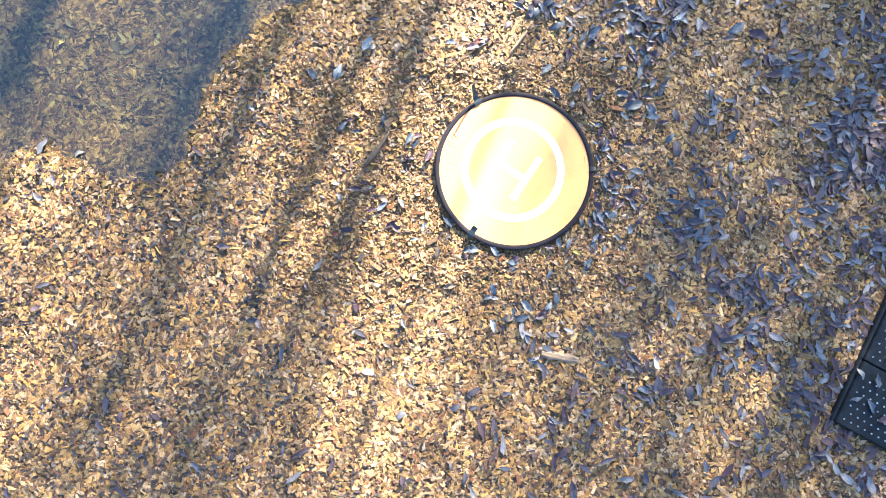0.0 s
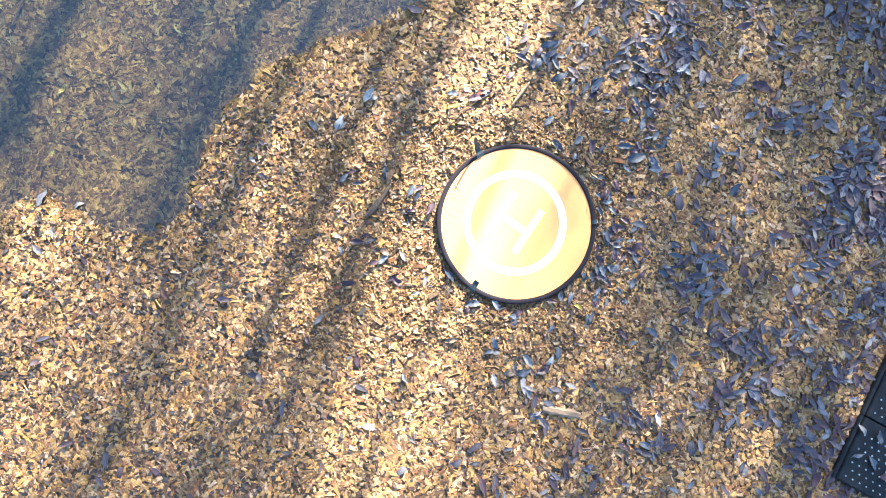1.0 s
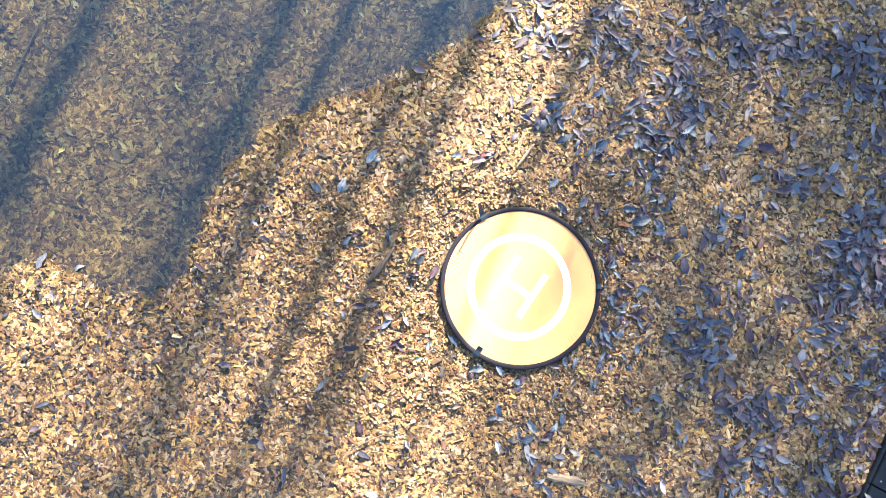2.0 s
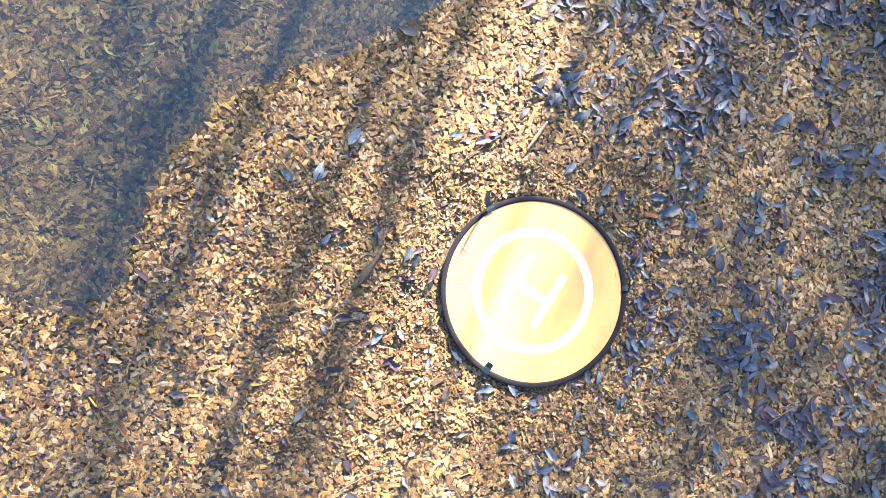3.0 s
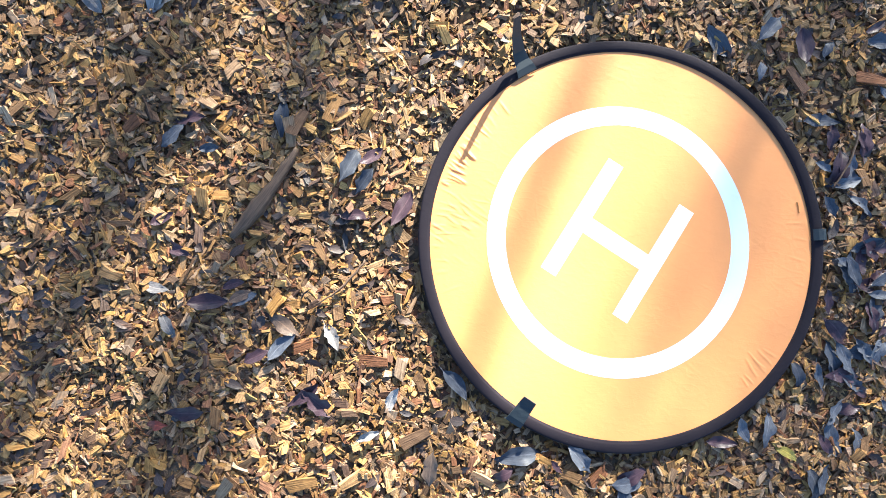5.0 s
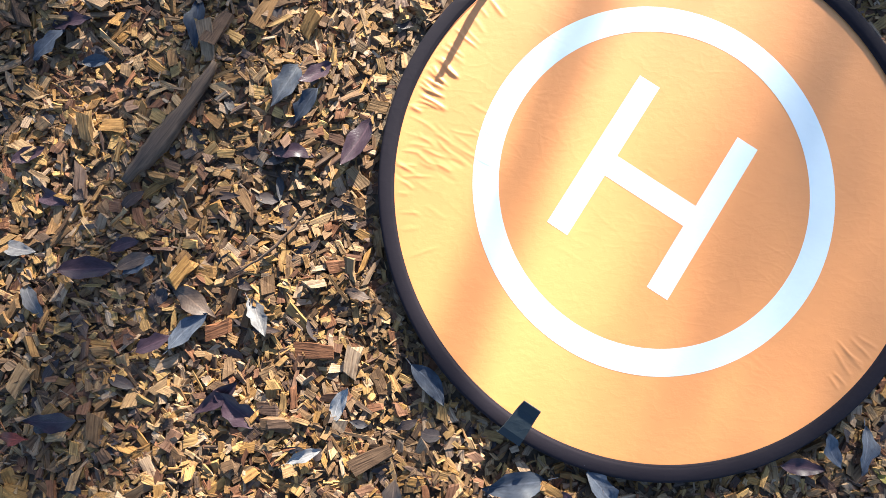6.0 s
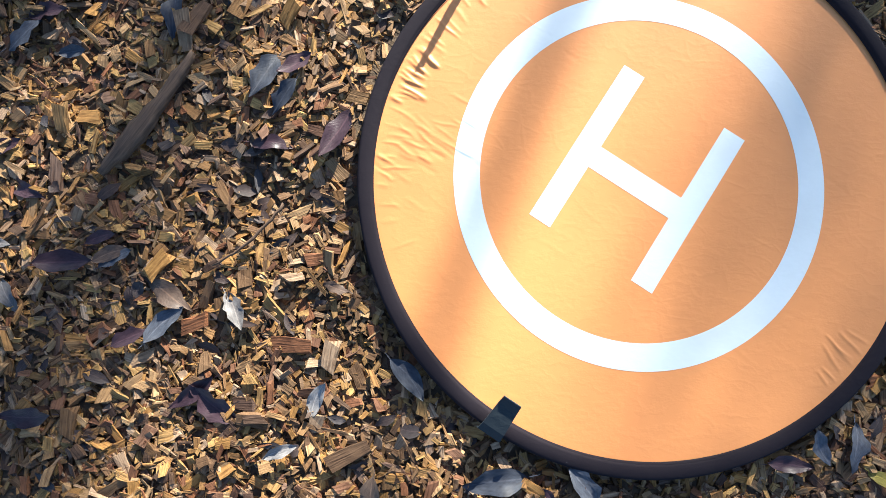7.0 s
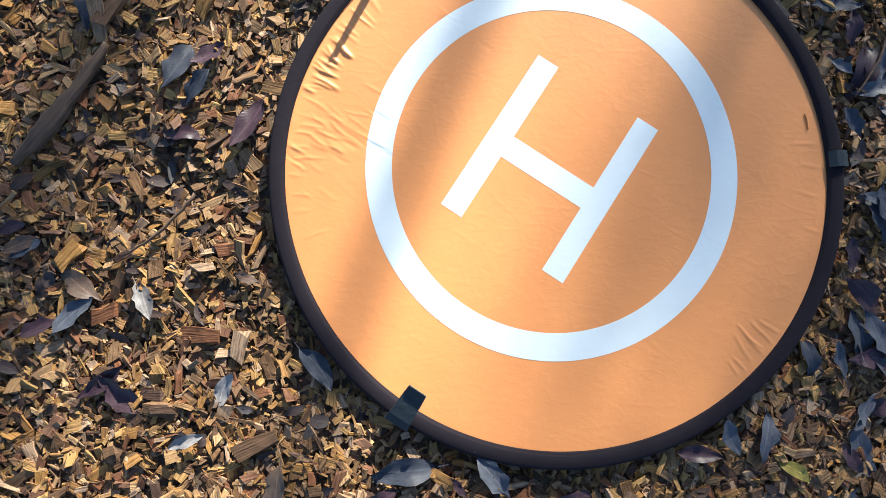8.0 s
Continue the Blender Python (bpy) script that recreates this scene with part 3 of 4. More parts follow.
spots = litter(34000, 5)
singles = [p for p in spots if p[0] > -1.1 and p[0] < 0.75 and p[1] > -0.7 and p[1] < 0.7][:210]
single_set = set(singles)
pick = random.Random(4)
for px, py in singles:
    # right of the pad only dark kinds, deepening the shade there by colour
    kind = pick.choice(("slate", "slate", "slate", "purple", "purple", "brown", "pale") if px < 0.1 else ("slate", "slate", "purple", "purple"))
    fallen_leaf(px, py, pick.uniform(0, 360), pick.uniform(0.04, 0.075), kind, pick.uniform(0.006, 0.014))

LV, LQ, LU, base = [], [], [], 0
drift = [p for p in spots if by_mats(*p) and p not in single_set]
for k, (px, py) in enumerate([p for p in spots if not by_mats(*p)] + drift):
    if (px, py) in single_set:
        continue
    if (px, py) == drift[0]:
        rest, LV, LQ, LU, base = (LV, LQ, LU), [], [], [], 0
    V, Q, U = PLAIN_LEAVES[pick.randrange(10)]
    size = pick.choice((pick.uniform(0.03, 0.055), pick.uniform(0.05, 0.095), pick.uniform(0.055, 0.095)))
    z = float(ground_z(np.array(px), np.array(py))) + pick.uniform(0.004, 0.013)
    if float(over_shore(np.array(px), np.array(py))) > 0.05:
        z = float(ground_z(np.array(px), np.array(py))) + 0.003
    M = np.array(pose(px, py, z, pick.uniform(-11, 11), pick.uniform(-8, 8), pick.uniform(0, 360)))
    LV.append(V * size * np.array((1, pick.uniform(0.75, 1.15), 0.9)) @ M[:3, :3].T + M[:3, 3])
    LQ.append(Q + base)
    LU.append(U[Q].reshape(-1, 2))
    base += len(V)


def sunken_leaves(count):
    r = random.Random(31)
    SV, SQ, SU, b0 = [], [], [], 0
    while len(SV) < count:
        px, py = r.uniform(-2.7, 0.2), r.uniform(0.0, 1.7)
        if float(over_shore(np.array(px), np.array(py))) < 0.08:
            continue
        V, Q, U = LEAVES[r.randrange(10)]
        M = np.array(pose(px, py, float(ground_z(np.array(px), np.array(py))) + r.uniform(0.001, 0.004), r.uniform(-4, 4), r.uniform(-4, 4), r.uniform(0, 360)))
        SV.append(V * np.array((1, 1, 0.3)) * r.uniform(0.035, 0.085) @ M[:3, :3].T + M[:3, 3])
        SQ.append(Q + b0)
        SU.append(U[Q].reshape(-1, 2))
        b0 += len(V)
    me = mesh_of("sunken_leaves", np.concatenate(SV), np.concatenate(SQ), LEAF_MATS["sunken"], np.concatenate(SU))
    me.shade_smooth()
    tagged(new("sunken_leaves", me), "soaked olive and brown leaves on the bottom of the puddle", "leaf litter", kind="stuff")


sunken_leaves(800)


def leaf_scraps(count):
    """Dark broken bits of leaf, half buried among the chips."""
    r = random.Random(57)
    SV, SQ, SU, b0 = [], [], [], 0
    while len(SV) < count:
        # two in five go left, also to darken the ground like thin shade
        px, py = (r.uniform(-2.5, 0.7) if len(SV) % 5 < 3 else r.uniform(-2.5, -1.0)), r.uniform(-1.65, 0.8)
        if math.hypot(px, py) < 0.39 or float(over_shore(np.array(px), np.array(py))) > -0.05:
            continue
        V, Q, U = PLAIN_LEAVES[r.randrange(10)]
        M = np.array(pose(px, py, float(ground_z(np.array(px), np.array(py))) + r.uniform(0.0, 0.008), r.uniform(-25, 25), r.uniform(-15, 15), r.uniform(0, 360)))
        SV.append(V * (r.uniform(0.016, 0.042), r.uniform(0.03, 0.05), 0.03) @ M[:3, :3].T + M[:3, 3])
        SQ.append(Q + b0)
        SU.append(U[Q].reshape(-1, 2))
        b0 += len(V)
    me = mesh_of("leaf_scraps", np.concatenate(SV), np.concatenate(SQ), LEAF_MATS["scrap"], np.concatenate(SU))
    me.shade_smooth()
    tagged(new("leaf_scraps", me), "dark purple-brown scraps of leaf among wood chips", "leaf litter", kind="stuff")


leaf_scraps(3000)
for (lv, lq, lu), material, words in (
    (rest, LEAF_MATS["litter"], "scattered dark slate and purple fallen leaves"),
    ((LV, LQ, LU), LEAF_MATS["drift"], "drift of dark purple fallen leaves along the rubber mats"),
):
    me = mesh_of("leaf_litter", np.concatenate(lv), np.concatenate(lq), material, np.concatenate(lu))
    me.shade_smooth()
    tagged(new("leaf_litter", me), words, "leaf litter", kind="stuff")


# ---- landing pad ----
PAD_R, RIM_W, PAD_Z = 0.375, 0.0200, 0.0135


def creases(seed):
    """Short folds that run in from the hoop, and a few that cross the cloth: ends, height, half width."""
    r = random.Random(seed)
    rows = []
    for a0, a1, count, tall in ((2.25, 2.56, 7, 1.0), (2.56, 2.80, 10, 1.6), (2.78, 3.05, 6, 0.6), (3.05, 3.40, 5, 0.5), (-0.90, -0.66, 7, 0.75), (-0.3, 0.1, 4, 0.4)):
        for k in range(count):
            a = a0 + (a1 - a0) * (k + r.uniform(0.2, 0.8)) / count
            r0, run = 0.352 - r.uniform(0.0, 0.010), r.uniform(0.016, 0.046)
            turn = r.gauss(0.012, 0.012)
            rows.append((r0 * math.cos(a), r0 * math.sin(a), (r0 - run) * math.cos(a + turn), (r0 - run) * math.sin(a + turn), tall * r.uniform(0.0006, 0.0012), r.uniform(0.0016, 0.0028)))
    for cx, cy, spread, count, tall in ((-0.290, 0.040, 0.032, 13, 1.5), (-0.258, 0.085, 0.022, 8, 0.7), (-0.262, 0.045, 0.016, 5, 1.0), (-0.30, -0.01, 0.03, 5, 0.7), (-0.07, 0.28, 0.10, 8, 0.35), (0.02, -0.03, 0.16, 14, 0.28), (0.0, -0.29, 0.12, 8, 0.3)):
        for k in range(count):
            x, y, a = cx + r.gauss(0, spread), cy + r.gauss(0, spread * 0.7), r.gauss(-0.55, 0.18)
            half = r.uniform(0.009, 0.024)
            rows.append((x - half * math.cos(a), y - half * math.sin(a), x + half * math.cos(a), y + half * math.sin(a), tall * r.choice((1, 1, -0.8)) * r.uniform(0.00030, 0.00065), r.uniform(0.0015, 0.0030)))
    return rows


CREASES = creases(21)


def pad_z(x, y):
    """The fabric's height: taut, with puckers along the hoop and a few creases."""
    x, y = np.asarray(x, float), np.asarray(y, float)
    r = np.hypot(x, y)
    z = PAD_Z - 0.0015 * np.cos(np.clip(r / 0.36, 0, 1) * np.pi / 2)
    z = z + 0.0025 * (value_noise(x, y, 0.16, 2) - 0.5)
    wx, wy = x + 0.004 * (value_noise(x, y, 0.02, 3) - 0.5), y + 0.004 * (value_noise(x, y, 0.02, 4) - 0.5)
    for x0, y0, x1, y1, tall, half in CREASES:
        dx, dy = x1 - x0, y1 - y0
        run = math.hypot(dx, dy)
        f = ((wx - x0) * dx + (wy - y0) * dy) / run ** 2
        off = ((wx - x0) * dy - (wy - y0) * dx) / run
        near = np.clip(1 - (2 * f - 1) ** 2, 0, 1) ** 0.7
        z = z + tall * near * np.exp(-(off / half) ** 2)
    return z


pad = tagged(new("landing_pad"), "round orange fabric drone landing pad with white circle and letter H", "landing pad")


def polar(name, r0, r1, nr, na, lift, material, label="", cx=0.0, cy=0.0, tall=1.0):
    rr, aa = np.linspace(0, 1, nr), np.linspace(0, 2 * np.pi, na, endpoint=False)
    Rm, Am = np.meshgrid(rr, aa, indexing="ij")
    Rm = r0 + (r1 - r0) * Rm
    X, Y = cx + Rm * np.cos(Am), cy + Rm * np.sin(Am) * tall
    idx = np.arange(nr * na).reshape(nr, na)
    nxt = np.roll(idx, -1, 1)
    quads = np.stack([idx[:-1], idx[1:], nxt[1:], nxt[:-1]], -1).reshape(-1, 4)
    me = mesh_of(name, np.stack([X, Y, pad_z(X, Y) + lift], -1).reshape(-1, 3), quads, material)
    me.shade_smooth()
    ob = new(name, me)
    ob.parent = pad
    if label:
        ob["label"] = label
    return ob


polar("fabric", 0.0005, PAD_R - 0.012, 150, 1400, 0.0, orange_mat, "taut orange nylon with puckers along its edge")
polar("circle_marking", 0.2090, 0.2435, 18, 1400, 0.0003, white_mat, "white printed circle", -0.0063, 0.0030, 1.016)


def letter():
    turn = radians(55.4)
    lx, ly = math.cos(turn), math.sin(turn)
    cx, cy = -0.0085, 0.0035
    V, Q = [], []

    def bar(p0, p1, q0, q1, n, k):
        b0 = len(V)
        for i in range(n + 1):
            for j in range(k + 1):
                p, q = p0 + (p1 - p0) * i / n, q0 + (q1 - q0) * j / k
                V.append((cx + p * lx + q * ly, cy + p * ly - q * lx))
        for i in range(n):
            for j in range(k):
                a = b0 + i * (k + 1) + j
                Q.append((a, a + 1, a + k + 2, a + k + 1)[::-1])

    bar(-0.119, 0.119, -0.0930, -0.0615, 50, 8)
    bar(-0.119, 0.119, 0.0615, 0.0930, 50, 8)
    bar(-0.0238, 0.0078, -0.0615, 0.0615, 8, 26)
    P = np.array(V)
    me = mesh_of("letter_h", np.c_[P, pad_z(P[:, 0], P[:, 1]) + 0.0003], Q, white_mat)
    me.shade_smooth()
    ob = new("letter_h", me)
    ob.parent = pad
    ob["label"] = "white printed letter H"


letter()


def hoop():
    """The sewn-in hoop: a flattened tube of binding tape."""
    na, ns = 360, 12
    V, Q = [], []
    for i in range(na):
        a = 2 * math.pi * i / na
        wob = 0.0010 * math.sin(a * 3 + 1) + 0.0006 * math.sin(a * 7)
        lift = 0.0022 * math.sin(a * 2 + 0.6)
        for k in range(ns):
            f = 2 * math.pi * k / ns
            c, s = math.cos(f), math.sin(f)
            pr = PAD_R - RIM_W / 2 + wob * 0.4 + RIM_W / 2 * math.copysign(abs(c) ** 0.7, c)
            pz = PAD_Z + 0.001 + lift * 0.5 + 0.0040 * math.copysign(abs(s) ** 0.75, s)
            V.append((pr * math.cos(a), pr * math.sin(a), pz))
    for i in range(na):
        for k in range(ns):
            i2, k2 = (i + 1) % na, (k + 1) % ns
            Q.append((i * ns + k, i2 * ns + k, i2 * ns + k2, i * ns + k2))
    me = mesh_of("hoop", V, Q, rim_mat)
    me.shade_smooth()
    ob = new("hoop", me)
    ob.parent = pad
    ob["label"] = "dark navy binding tape over a wire hoop"


hoop()


def seam():
    """A stitched hem just inside the hoop."""
    bm = bmesh.new()
    na = 360
    rows = []
    for rr, dz in ((PAD_R - RIM_W - 0.0016, 0.0006), (PAD_R - RIM_W - 0.0008, 0.0022), (PAD_R - RIM_W + 0.0012, 0.0030)):
        rows.append([bm.verts.new((rr * math.cos(2 * math.pi * i / na), rr * math.sin(2 * math.pi * i / na), PAD_Z + dz)) for i in range(na)])
    for lo, hi in zip(rows, rows[1:]):
        for i in range(na):
            bm.faces.new((lo[i], hi[i], hi[(i + 1) % na], lo[(i + 1) % na]))
    part("hem", bm, rim_mat, pad, "black stitched hem", True)


seam()


def strap(angle, path, width, taper, label):
    """A peg strap on the hoop: a thin band that follows (out from the rim, up) points."""
    bm = bmesh.new()
    a = radians(angle)
    ux, uy = math.cos(a), math.sin(a)
    rows = []
    for i, (out, up) in enumerate(path):
        f = i / (len(path) - 1)
        hw = width / 2 * (1 - (1 - taper) * f)
        rows.append([])
        for side, thick in ((-1, 0.0), (1, 0.0), (1, 0.0016), (-1, 0.0016)):
            rr = PAD_R + out + (thick if 0 < f < 1 else thick * 0.5)
            rows[-1].append(bm.verts.new((rr * ux - side * hw * uy, rr * uy + side * hw * ux, PAD_Z + up + thick)))
    for lo, hi in zip(rows, rows[1:]):
        for k in range(4):
            bm.faces.new((lo[k], lo[(k + 1) % 4], hi[(k + 1) % 4], hi[k]))
    bm.faces.new(rows[0])
    bm.faces.new(rows[-1][::-1])
    bmesh.ops.recalc_face_normals(bm, faces=bm.faces)
    part("peg_strap", bm, strap_mat, pad, label)


strap(117.7, [(-0.022, 0.004), (-0.012, 0.0085), (0.0, 0.010), (0.016, 0.020), (0.034, 0.052), (0.048, 0.098)], 0.040, 0.34, "dark strap standing up from the hoop")
strap(-124.5, [(0.005, 0.000), (0.004, 0.010), (-0.006, 0.016), (-0.020, 0.020), (-0.036, 0.024), (-0.046, 0.030)], 0.034, 0.72, "dark strap folded in over the hoop")
strap(0.6, [(0.003, -0.004), (0.002, 0.006), (-0.006, 0.0098), (-0.014, 0.0095), (-0.020, 0.005)], 0.021, 1.0, "dark strap lying flat round the hoop")

pad.scale = (1.0, 1.012, 1.0)
bm = bmesh.new()
for i in range(6):
    f = i / 5
    cx, cy = 0.3315 + 0.004 * f + 0.001 * math.sin(f * 5), 0.066 - 0.021 * f
    w = 0.0009 * math.sin(math.pi * (0.15 + 0.7 * f))
    z = float(pad_z(np.array(cx), np.array(cy))) + 0.0006
    bm.verts.new((cx - w, cy - w * 0.3, z)), bm.verts.new((cx + w, cy + w * 0.3, z)), bm.verts.new((cx, cy, z + 0.0018))
bm.verts.ensure_lookup_table()
for i in range(5):
    a = i * 3
    for k, l in ((0, 2), (2, 1)):
        bm.faces.new([bm.verts[j] for j in (a + k, a + l, a + 3 + l, a + 3 + k)])
part("loose_thread", bm, thread_mat, pad, "rust-brown loose thread at the edge")


# ---- wood pieces and twigs ----
def splinter(name, a, c, widths, thick, material, label, category, lift=0.012, bend=0.0, smooth=True):
    """A flat split piece of wood from a to c, its width given along it."""
    ax, ay = a
    length = math.hypot(c[0] - ax, c[1] - ay)
    r = random.Random(int(length * 1e5))
    bm = bmesh.new()
    n = len(widths) * 3
    rows = []
    for i in range(n + 1):
        f = i / n
        w = float(np.interp(f, np.linspace(0, 1, len(widths)), widths)) / 2
        side = bend * math.sin(f * math.pi) + r.uniform(-0.0012, 0.0012)
        jl, jr = r.uniform(0.9, 1.1), r.uniform(0.9, 1.1)
        z = 0.002 * math.sin(f * 3 + 1)
        x0 = (f - 0.5) * length
        rows.append([bm.verts.new(p) for p in (
            (x0, side - w * jl, z), (x0, side - w * 0.5, z + thick * 0.9), (x0, side + w * 0.4, z + thick), (x0, side + w * jr, z + 0.001), (x0, side, z - thick * 0.4))])
    for lo, hi in zip(rows, rows[1:]):
        for k in range(5):
            bm.faces.new((lo[k], lo[(k + 1) % 5], hi[(k + 1) % 5], hi[k]))
    bm.faces.new(rows[0])
    bm.faces.new(rows[-1])
    bmesh.ops.recalc_face_normals(bm, faces=bm.faces)
    ob = part(name, bm, material, None, "", smooth)
    mx, my = (ax + c[0]) / 2, (ay + c[1]) / 2
    z = float(ground_z(np.array(mx), np.array(my))) + lift
    ob.matrix_world = pose(mx, my, z, r.uniform(-4, 4), r.uniform(-2, 2), math.degrees(math.atan2(c[1] - ay, c[0] - ax)))
    return tagged(ob, label, category)


splinter("bark_strip", (-0.592, 0.186), (-0.712, 0.026), (0.010, 0.020, 0.019, 0.026, 0.032, 0.026, 0.012), 0.006, bark_strip_mat,
         "long dark brown strip of bark on wood chips", "bark", bend=0.006)
splinter("wood_shard", (0.114, -0.855), (0.285, -0.889), (0.030, 0.040, 0.038, 0.040, 0.030), 0.005, shard_mat,
         "flat tan split piece of wood on the chips", "wood piece", lift=0.007, smooth=False)
splinter("wood_shard", (-0.02, 0.56), (0.07, 0.68), (0.006, 0.016, 0.016, 0.008), 0.006, shard_mat,
         "thin tan splinter of wood on the chips", "wood piece", lift=0.015)
for a, c, w in (
    ((-0.779, -0.742), (-0.584, -0.659), 0.006), ((-0.470, -0.022), (-0.560, -0.10), 0.005), ((-0.30, 0.50), (-0.05, 0.66), 0.004),
    ((-2.46, 0.963), (-2.323, 1.331), 0.010), ((0.46, 0.20), (0.405, 0.09), 0.004), ((-1.62, -0.42), (-1.52, -0.55), 0.006), ((0.95, -0.55), (1.12, -0.47), 0.005),
    ((-1.02, 0.55), (-0.93, 0.45), 0.005),
):
    splinter("twig", a, c, (w, w * 0.9, w, w * 0.7, w * 0.5), w * 0.8, bark_strip_mat, "thin bare brown twig lying on the chips", "twig", lift=0.016, bend=0.008)


# ---- rubber mats ----
def rubber_mat_thing(corner, turn, lx, ly, label):
    """A studded rubber mat whose corner lies at the given place."""
    holder = tagged(new("rubber_mat"), label, "rubber mat", "rubber mats")
    bm = bmesh.new()
    bmesh.ops.create_cube(bm, size=1.0)
    for v in bm.verts:
        v.co = Vector(((v.co.x + 0.5) * lx, (v.co.y + 0.5) * ly, (v.co.z + 0.5) * 0.03 - 0.012))
        if v.co.z > 0:
            v.co.x += 0.003 if v.co.x < lx / 2 else -0.003
            v.co.y += 0.003 if v.co.y < ly / 2 else -0.003
    bmesh.ops.bevel(bm, geom=list(bm.edges), offset=0.003, segments=2, affect="EDGES")
    part("slab", bm, rubber_mat, holder, "black moulded rubber slab")
    bm = bmesh.new()
    bmesh.ops.create_cube(bm, size=1.0)
    for v in bm.verts:
        v.co = Vector(((v.co.x + 0.5) * 0.017 - 0.018, (v.co.y + 0.5) * ly, (v.co.z + 0.5) * 0.026 - 0.014))
    bmesh.ops.bevel(bm, geom=list(bm.edges), offset=0.003, segments=2, affect="EDGES")
    part("edge_strip", bm, rubber_mat, holder, "thin black edging strip")
    V, Q = [], []
    step = 0.034
    for i in range(int((lx - 0.05) / step)):
        for j in range(int((ly - 0.05) / step)):
            cx, cy = 0.032 + i * step + (step / 2 if j % 2 else 0), 0.032 + j * step
            b0 = len(V)
            for k in range(8):
                f = k * math.pi / 4
                V += [(cx + 0.0046 * math.cos(f), cy + 0.0046 * math.sin(f), 0.0178), (cx + 0.0030 * math.cos(f), cy + 0.0030 * math.sin(f), 0.0215)]
            for k in range(8):
                m2 = (k + 1) % 8
                Q.append((b0 + 2 * k, b0 + 2 * m2, b0 + 2 * m2 + 1, b0 + 2 * k + 1))
            Q.append((b0 + 1, b0 + 3, b0 + 5, b0 + 7))
            Q.append((b0 + 7, b0 + 9, b0 + 11, b0 + 13))
            Q.append((b0 + 13, b0 + 15, b0 + 1, b0 + 7))
    studs = new("studs", mesh_of("studs", V, Q, stud_mat))
    studs.parent = holder
    tagged(studs, "small worn pale studs in rows", kind="stuff")
    holder.matrix_world = pose(*corner, 0, 0, turn)
    return holder


MAT_TURN = -28.8
mt = radians(MAT_TURN)
rubber_mat_thing((1.432, -1.165, 0.012), MAT_TURN, 0.9, 0.315, "black studded rubber mat scattered with fallen leaves")
rubber_mat_thing((1.432 - 0.316 * math.sin(mt), -1.165 + 0.316 * math.cos(mt), 0.0115), MAT_TURN, 0.9, 0.9, "black studded rubber mat beside the chip bed")
for row in ((1.53, -1.06, 20, 0.05, "pale"), (1.60, -1.10, -60, 0.07, "slate"), (1.63, -0.98, 80, 0.06, "slate"), (1.70, -0.86, 30, 0.06, "pale"), (1.56, -0.95, -70, 0.05, "pale"), (1.66, -1.15, 10, 0.07, "purple")):
    fallen_leaf(*row, lift=0.034)


# ---- unseen trees and shrubs added towards the sun, to cast the streaks of shade ----
def from_sun(u, s):
    """A place u metres across the sun's direction and s metres towards it."""
    return u * math.cos(SA) + s * math.sin(SA), -u * math.sin(SA) + s * math.cos(SA)


def limb(bm, points, r0, r1, sides=8):
    rows = []
    for i, p in enumerate(points):
        f = i / (len(points) - 1)
        r = r0 + (r1 - r0) * f
        rows.append([bm.verts.new((p[0] + r * math.cos(2 * math.pi * k / sides), p[1] + r * math.sin(2 * math.pi * k / sides), p[2])) for k in range(sides)])
    for lo, hi in zip(rows, rows[1:]):
        for k in range(sides):
            bm.faces.new((lo[k], lo[(k + 1) % sides], hi[(k + 1) % sides], hi[k]))
    bm.faces.new(rows[-1])


def streak_tree(u, s, radius, height, seed, lean=0.0, low=0.80, limbs=5):
    r = random.Random(seed)
    x0, y0 = from_sun(u, s)
    tree = tagged(new("tree"), "unseen slim bare tree with grey-brown bark, placed to cast a streak of shade", "tree", "bare trees")
    tree.location = (x0, y0, -0.05)
    bm = bmesh.new()
    pts = [(lean * h / height * math.cos(SA) + r.uniform(-0.012, 0.012), -lean * h / height * math.sin(SA), h) for h in np.linspace(0, height, 9)]
    limb(bm, pts, radius, radius * 0.45, 12)
    part("trunk", bm, trunk_mat, tree, "", True)
    for k in range(limbs):
        h = height * r.uniform(low, 0.97)
        f = h / height
        a = r.uniform(0, 6.28)
        start = Vector((lean * f * math.cos(SA), -lean * f * math.sin(SA), h))
        out = r.uniform(0.5, 1.0)
        bm = bmesh.new()
        limb(bm, [start + Vector((math.cos(a) * out * g, math.sin(a) * out * g, 0.9 * out * g + 0.15 * g * g)) for g in np.linspace(0, 1, 6)], radius * 0.35, 0.006, 6)
        part("limb", bm, trunk_mat, tree, "", True)
    return tree


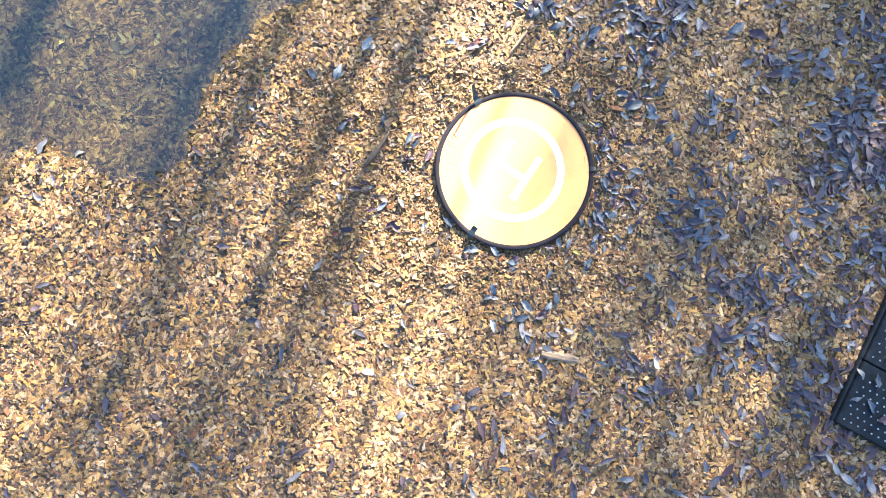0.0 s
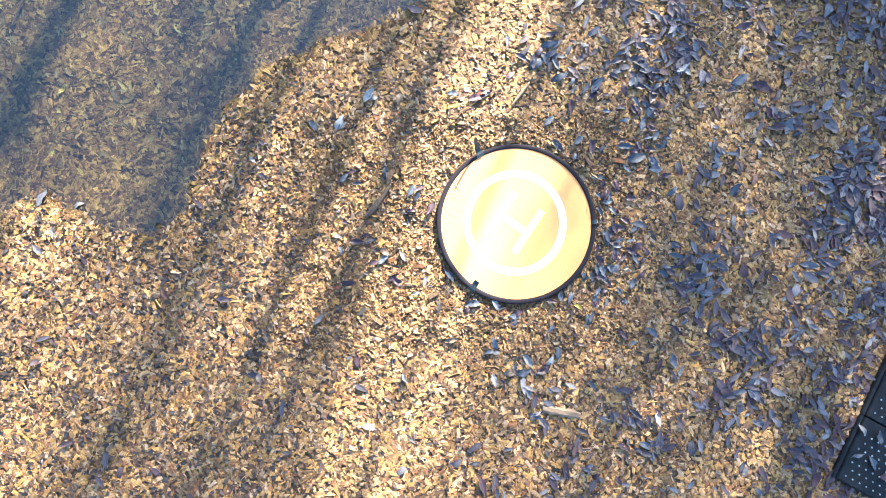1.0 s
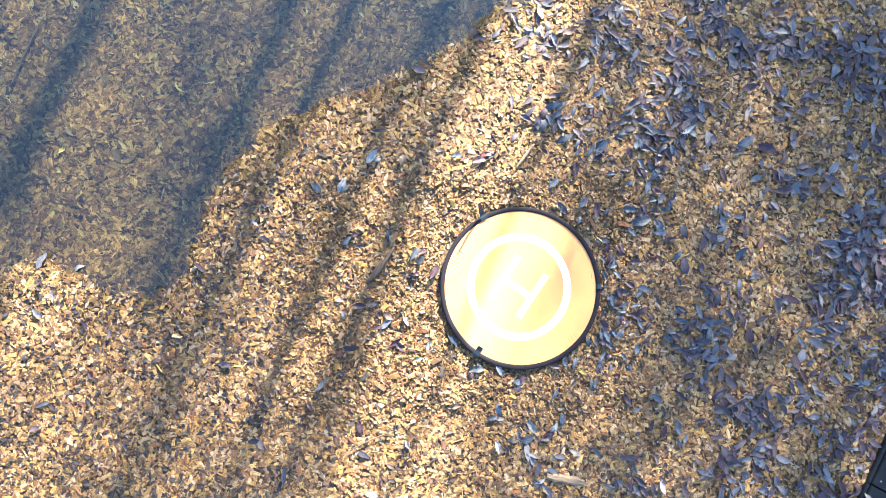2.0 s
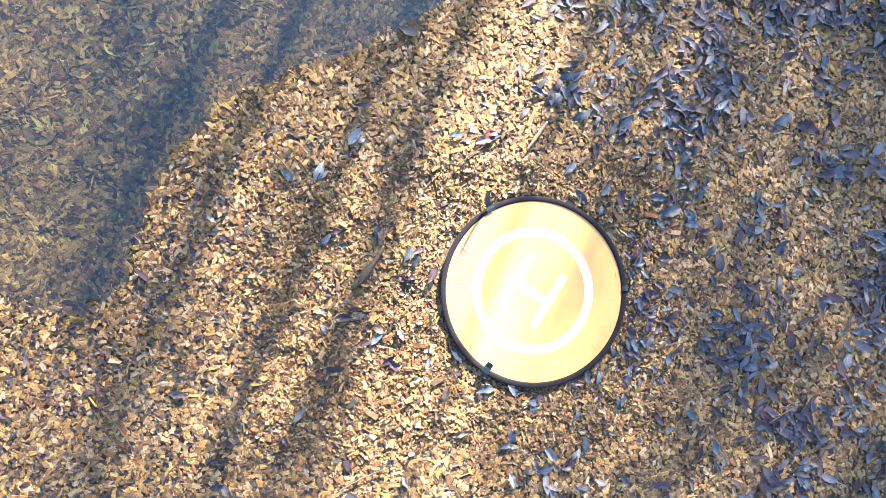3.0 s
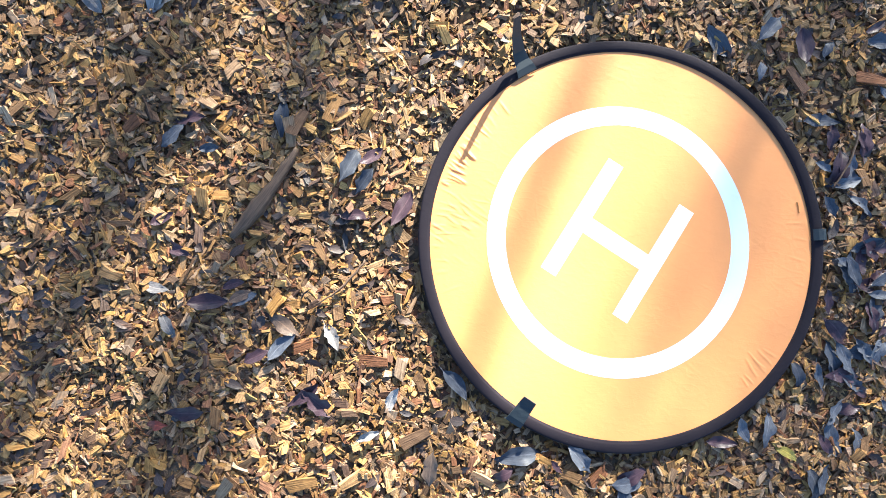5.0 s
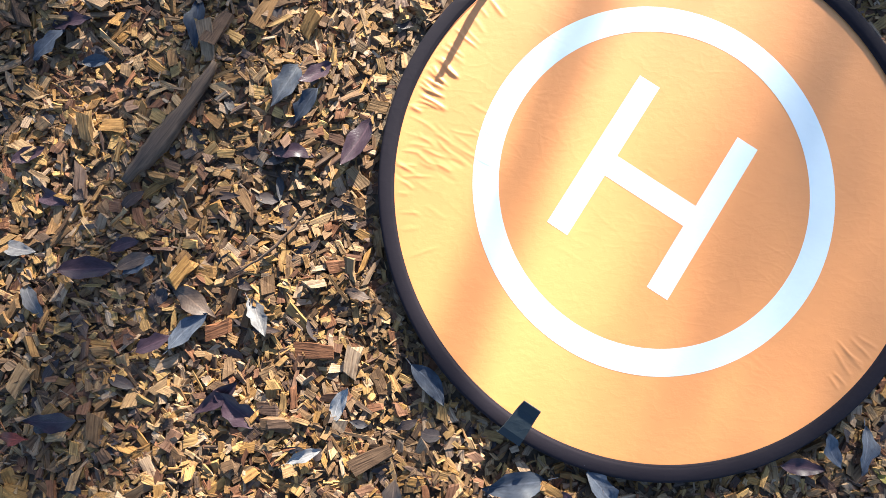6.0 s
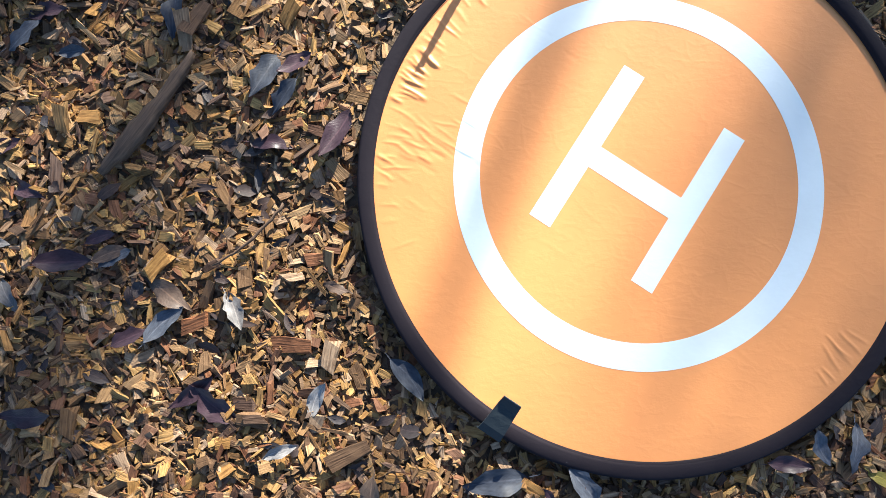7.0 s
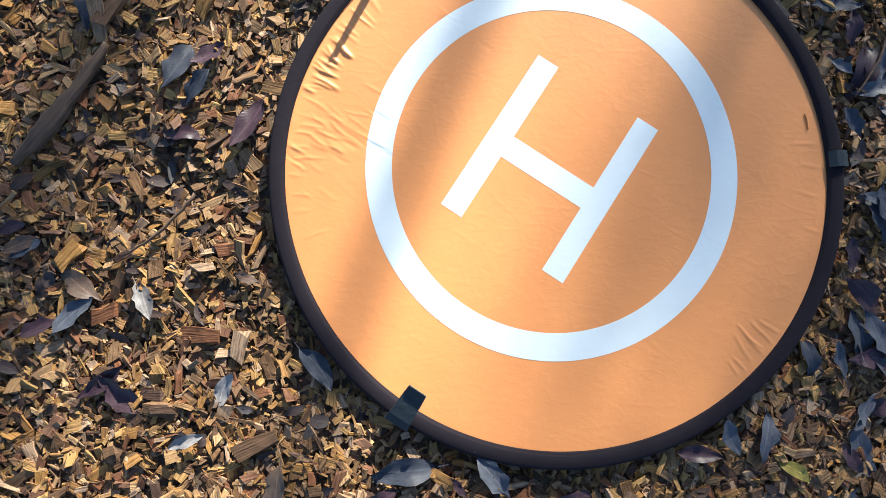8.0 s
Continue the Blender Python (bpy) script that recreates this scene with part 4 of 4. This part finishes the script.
def twig_shade_tree(u, s, radius, height, width, low, count, seed):
    """An unseen bare tree behind the others, its crown a haze of fine twigs added to thin the sunlight."""
    r = random.Random(seed)
    x0, y0 = from_sun(u, s)
    tree = tagged(new("tree"), "unseen bare tree, its crown of fine twigs added to thin the sunlight", "tree", "bare trees")
    tree.location = (x0, y0, -0.05)
    bm = bmesh.new()
    limb(bm, [(r.uniform(-0.03, 0.03), r.uniform(-0.03, 0.03), h) for h in np.linspace(0, low, 6)], radius, radius * 0.7, 10)
    part("trunk", bm, trunk_mat, tree, "", True)
    for k in range(5):
        side = (k + 0.5) / 5 - 0.5
        bm = bmesh.new()
        end = Vector((side * width * math.cos(SA) * 0.9, -side * width * math.sin(SA) * 0.9, height - low))
        limb(bm, [Vector((0, 0, low - 0.05)) + Vector((end.x * g ** 0.6, end.y * g ** 0.6, end.z * g)) for g in np.linspace(0, 1, 8)], radius * 0.35, 0.006, 6)
        part("limb", bm, trunk_mat, tree, "", True)
    bm = bmesh.new()
    for k in range(count):
        across, deep, up = r.uniform(-0.5, 0.5) * width, r.uniform(-0.6, 0.6), r.uniform(low, height)
        start = Vector((across * math.cos(SA) + deep * math.sin(SA), -across * math.sin(SA) + deep * math.cos(SA), up))
        run, a, lift = r.uniform(0.35, 0.8), r.uniform(0, 6.28), r.uniform(0.2, 1.0)
        out = min(run, 2 * (width / 2 - abs(across)) + 0.12)
        limb(bm, [start + Vector((math.cos(a) * out * g, math.sin(a) * out * g, lift * run * g + 0.1 * math.sin(g * 5 + k))) for g in (0, 0.33, 0.66, 1)], r.uniform(0.006, 0.011), 0.003, 3)
    tagged(part("twigs", bm, trunk_mat, tree, "fine grey-brown twigs"), kind="stuff")
    return tree


# unseen crowns, placed and thickened to dim the ground beside the sunlit strip
for u, wide, count, seed in ((-3.15, 1.1, 380, 31), (-2.10, 1.1, 370, 32), (-1.10, 0.98, 460, 33), (0.46, 0.75, 420, 34), (1.25, 0.95, 380, 35), (2.25, 1.1, 440, 36), (3.3, 1.1, 440, 37)):
    twig_shade_tree(u, 15.0 + 0.4 * math.sin(seed), 0.07, 7.4, wide, 5.0, count, seed)
twig_shade_tree(-0.02, 15.2, 0.03, 5.85, 0.46, 5.0, 130, 38)
twig_shade_tree(-0.62, 15.2, 0.03, 7.4, 0.90, 6.60, 130, 39)
# unseen trunks, each set where its shadow falls along a streak
streak_tree(-2.95, 14.0, 0.070, 7.5, 7, lean=3.0, limbs=3)
streak_tree(-2.46, 9.5, 0.100, 6.0, 1, low=0.64, limbs=11)
streak_tree(-1.58, 8.5, 0.070, 3.80, 2, limbs=8)
streak_tree(-1.29, 10.0, 0.060, 6.4, 3, low=0.66, limbs=10)
streak_tree(-0.885, 9.0, 0.050, 6.0, 4)
streak_tree(-0.665, 8.6, 0.050, 5.4, 6)
streak_tree(-0.183, 9.0, 0.036, 6.0, 5)


def shrub(u, s, width, height, count, seed):
    """An unseen evergreen shrub added for dappled shade: stems and a loose crown of lance-shaped leaves with gaps."""
    r = random.Random(seed)
    x0, y0 = from_sun(u, s)
    thing = tagged(new("shrub"), "unseen loose evergreen shrub with narrow dark green leaves, added for shade", "shrub", "shrubs")
    thing.location = (x0, y0, -0.03)
    tips = []
    for k in range(14):
        a, out, h = r.uniform(0, 6.28), r.uniform(0.1, 0.5) * width, height * r.uniform(0.7, 1.0)
        bm = bmesh.new()
        pts = [Vector((math.cos(a) * out * g, math.sin(a) * out * g, h * g ** 0.8)) for g in np.linspace(0, 1, 7)]
        limb(bm, pts, 0.022, 0.005, 6)
        part("stem", bm, trunk_mat, thing, "", True)
        tips += pts[1:]
    LV, LQ, LU, base = [], [], [], 0
    clumps = [t + Vector((r.gauss(0, 0.2), r.gauss(0, 0.2), r.gauss(0, 0.16))) for t in tips for _ in range(3)]
    for i in range(count):
        c = r.choice(clumps)
        p = (c.x + r.gauss(0, 0.085), c.y + r.gauss(0, 0.085), max(0.03, c.z + r.gauss(0, 0.085)))
        V, Q, U = PLAIN_LEAVES[r.randrange(10)]
        M = np.array(pose(*p, r.uniform(0, 360), r.uniform(-60, 60), r.uniform(0, 360)))
        LV.append(V * r.uniform(0.08, 0.12) @ M[:3, :3].T + M[:3, 3])
        LQ.append(Q + base)
        LU.append(U[Q].reshape(-1, 2))
        base += len(V)
    me = mesh_of("foliage", np.concatenate(LV), np.concatenate(LQ), LEAF_MATS["green"], np.concatenate(LU))
    ob = new("foliage", me)
    ob.parent = thing
    tagged(ob, kind="stuff")
    return thing


# set out of view towards the sun, to shade the right side
shrub(1.10, 8.7, 1.2, 4.2, 4000, 8)
shrub(1.88, 9.5, 1.8, 4.8, 8300, 4)
shrub(2.95, 8.8, 1.8, 4.6, 4200, 5)
shrub(3.80, 9.4, 1.6, 4.7, 4800, 6)


# ---- single wood chips lying on top, near the pad ----
def single_chips(count):
    bed = bpy.data.objects["ground"]
    lengths, widths, thicks = chip_sizes(24, 77)
    zero = np.zeros(1)
    meshes = []
    for k in range(24):
        V, Q, U = chip_arrays(zero, zero, zero, lengths[k:k + 1] * 1.15, widths[k:k + 1] * 1.15, thicks[k:k + 1], 3, 300 + k, 0.15)
        meshes.append(mesh_of("wood_chip", V, Q, chip_single_mat, U))
    r = random.Random(12)
    done = 0
    while done < count:
        px, py = r.uniform(-0.95, 0.5), r.uniform(-0.46, 0.4)
        if math.hypot(px, py) < 0.40:
            continue
        ob = new("wood_chip", meshes[r.randrange(24)])
        ob.parent = bed
        z = float(ground_z(np.array(px), np.array(py))) + r.uniform(0.007, 0.013)
        ob.matrix_world = pose(px, py, z, r.gauss(0, 14), r.gauss(0, 11), r.uniform(0, 360))
        done += 1


single_chips(300)
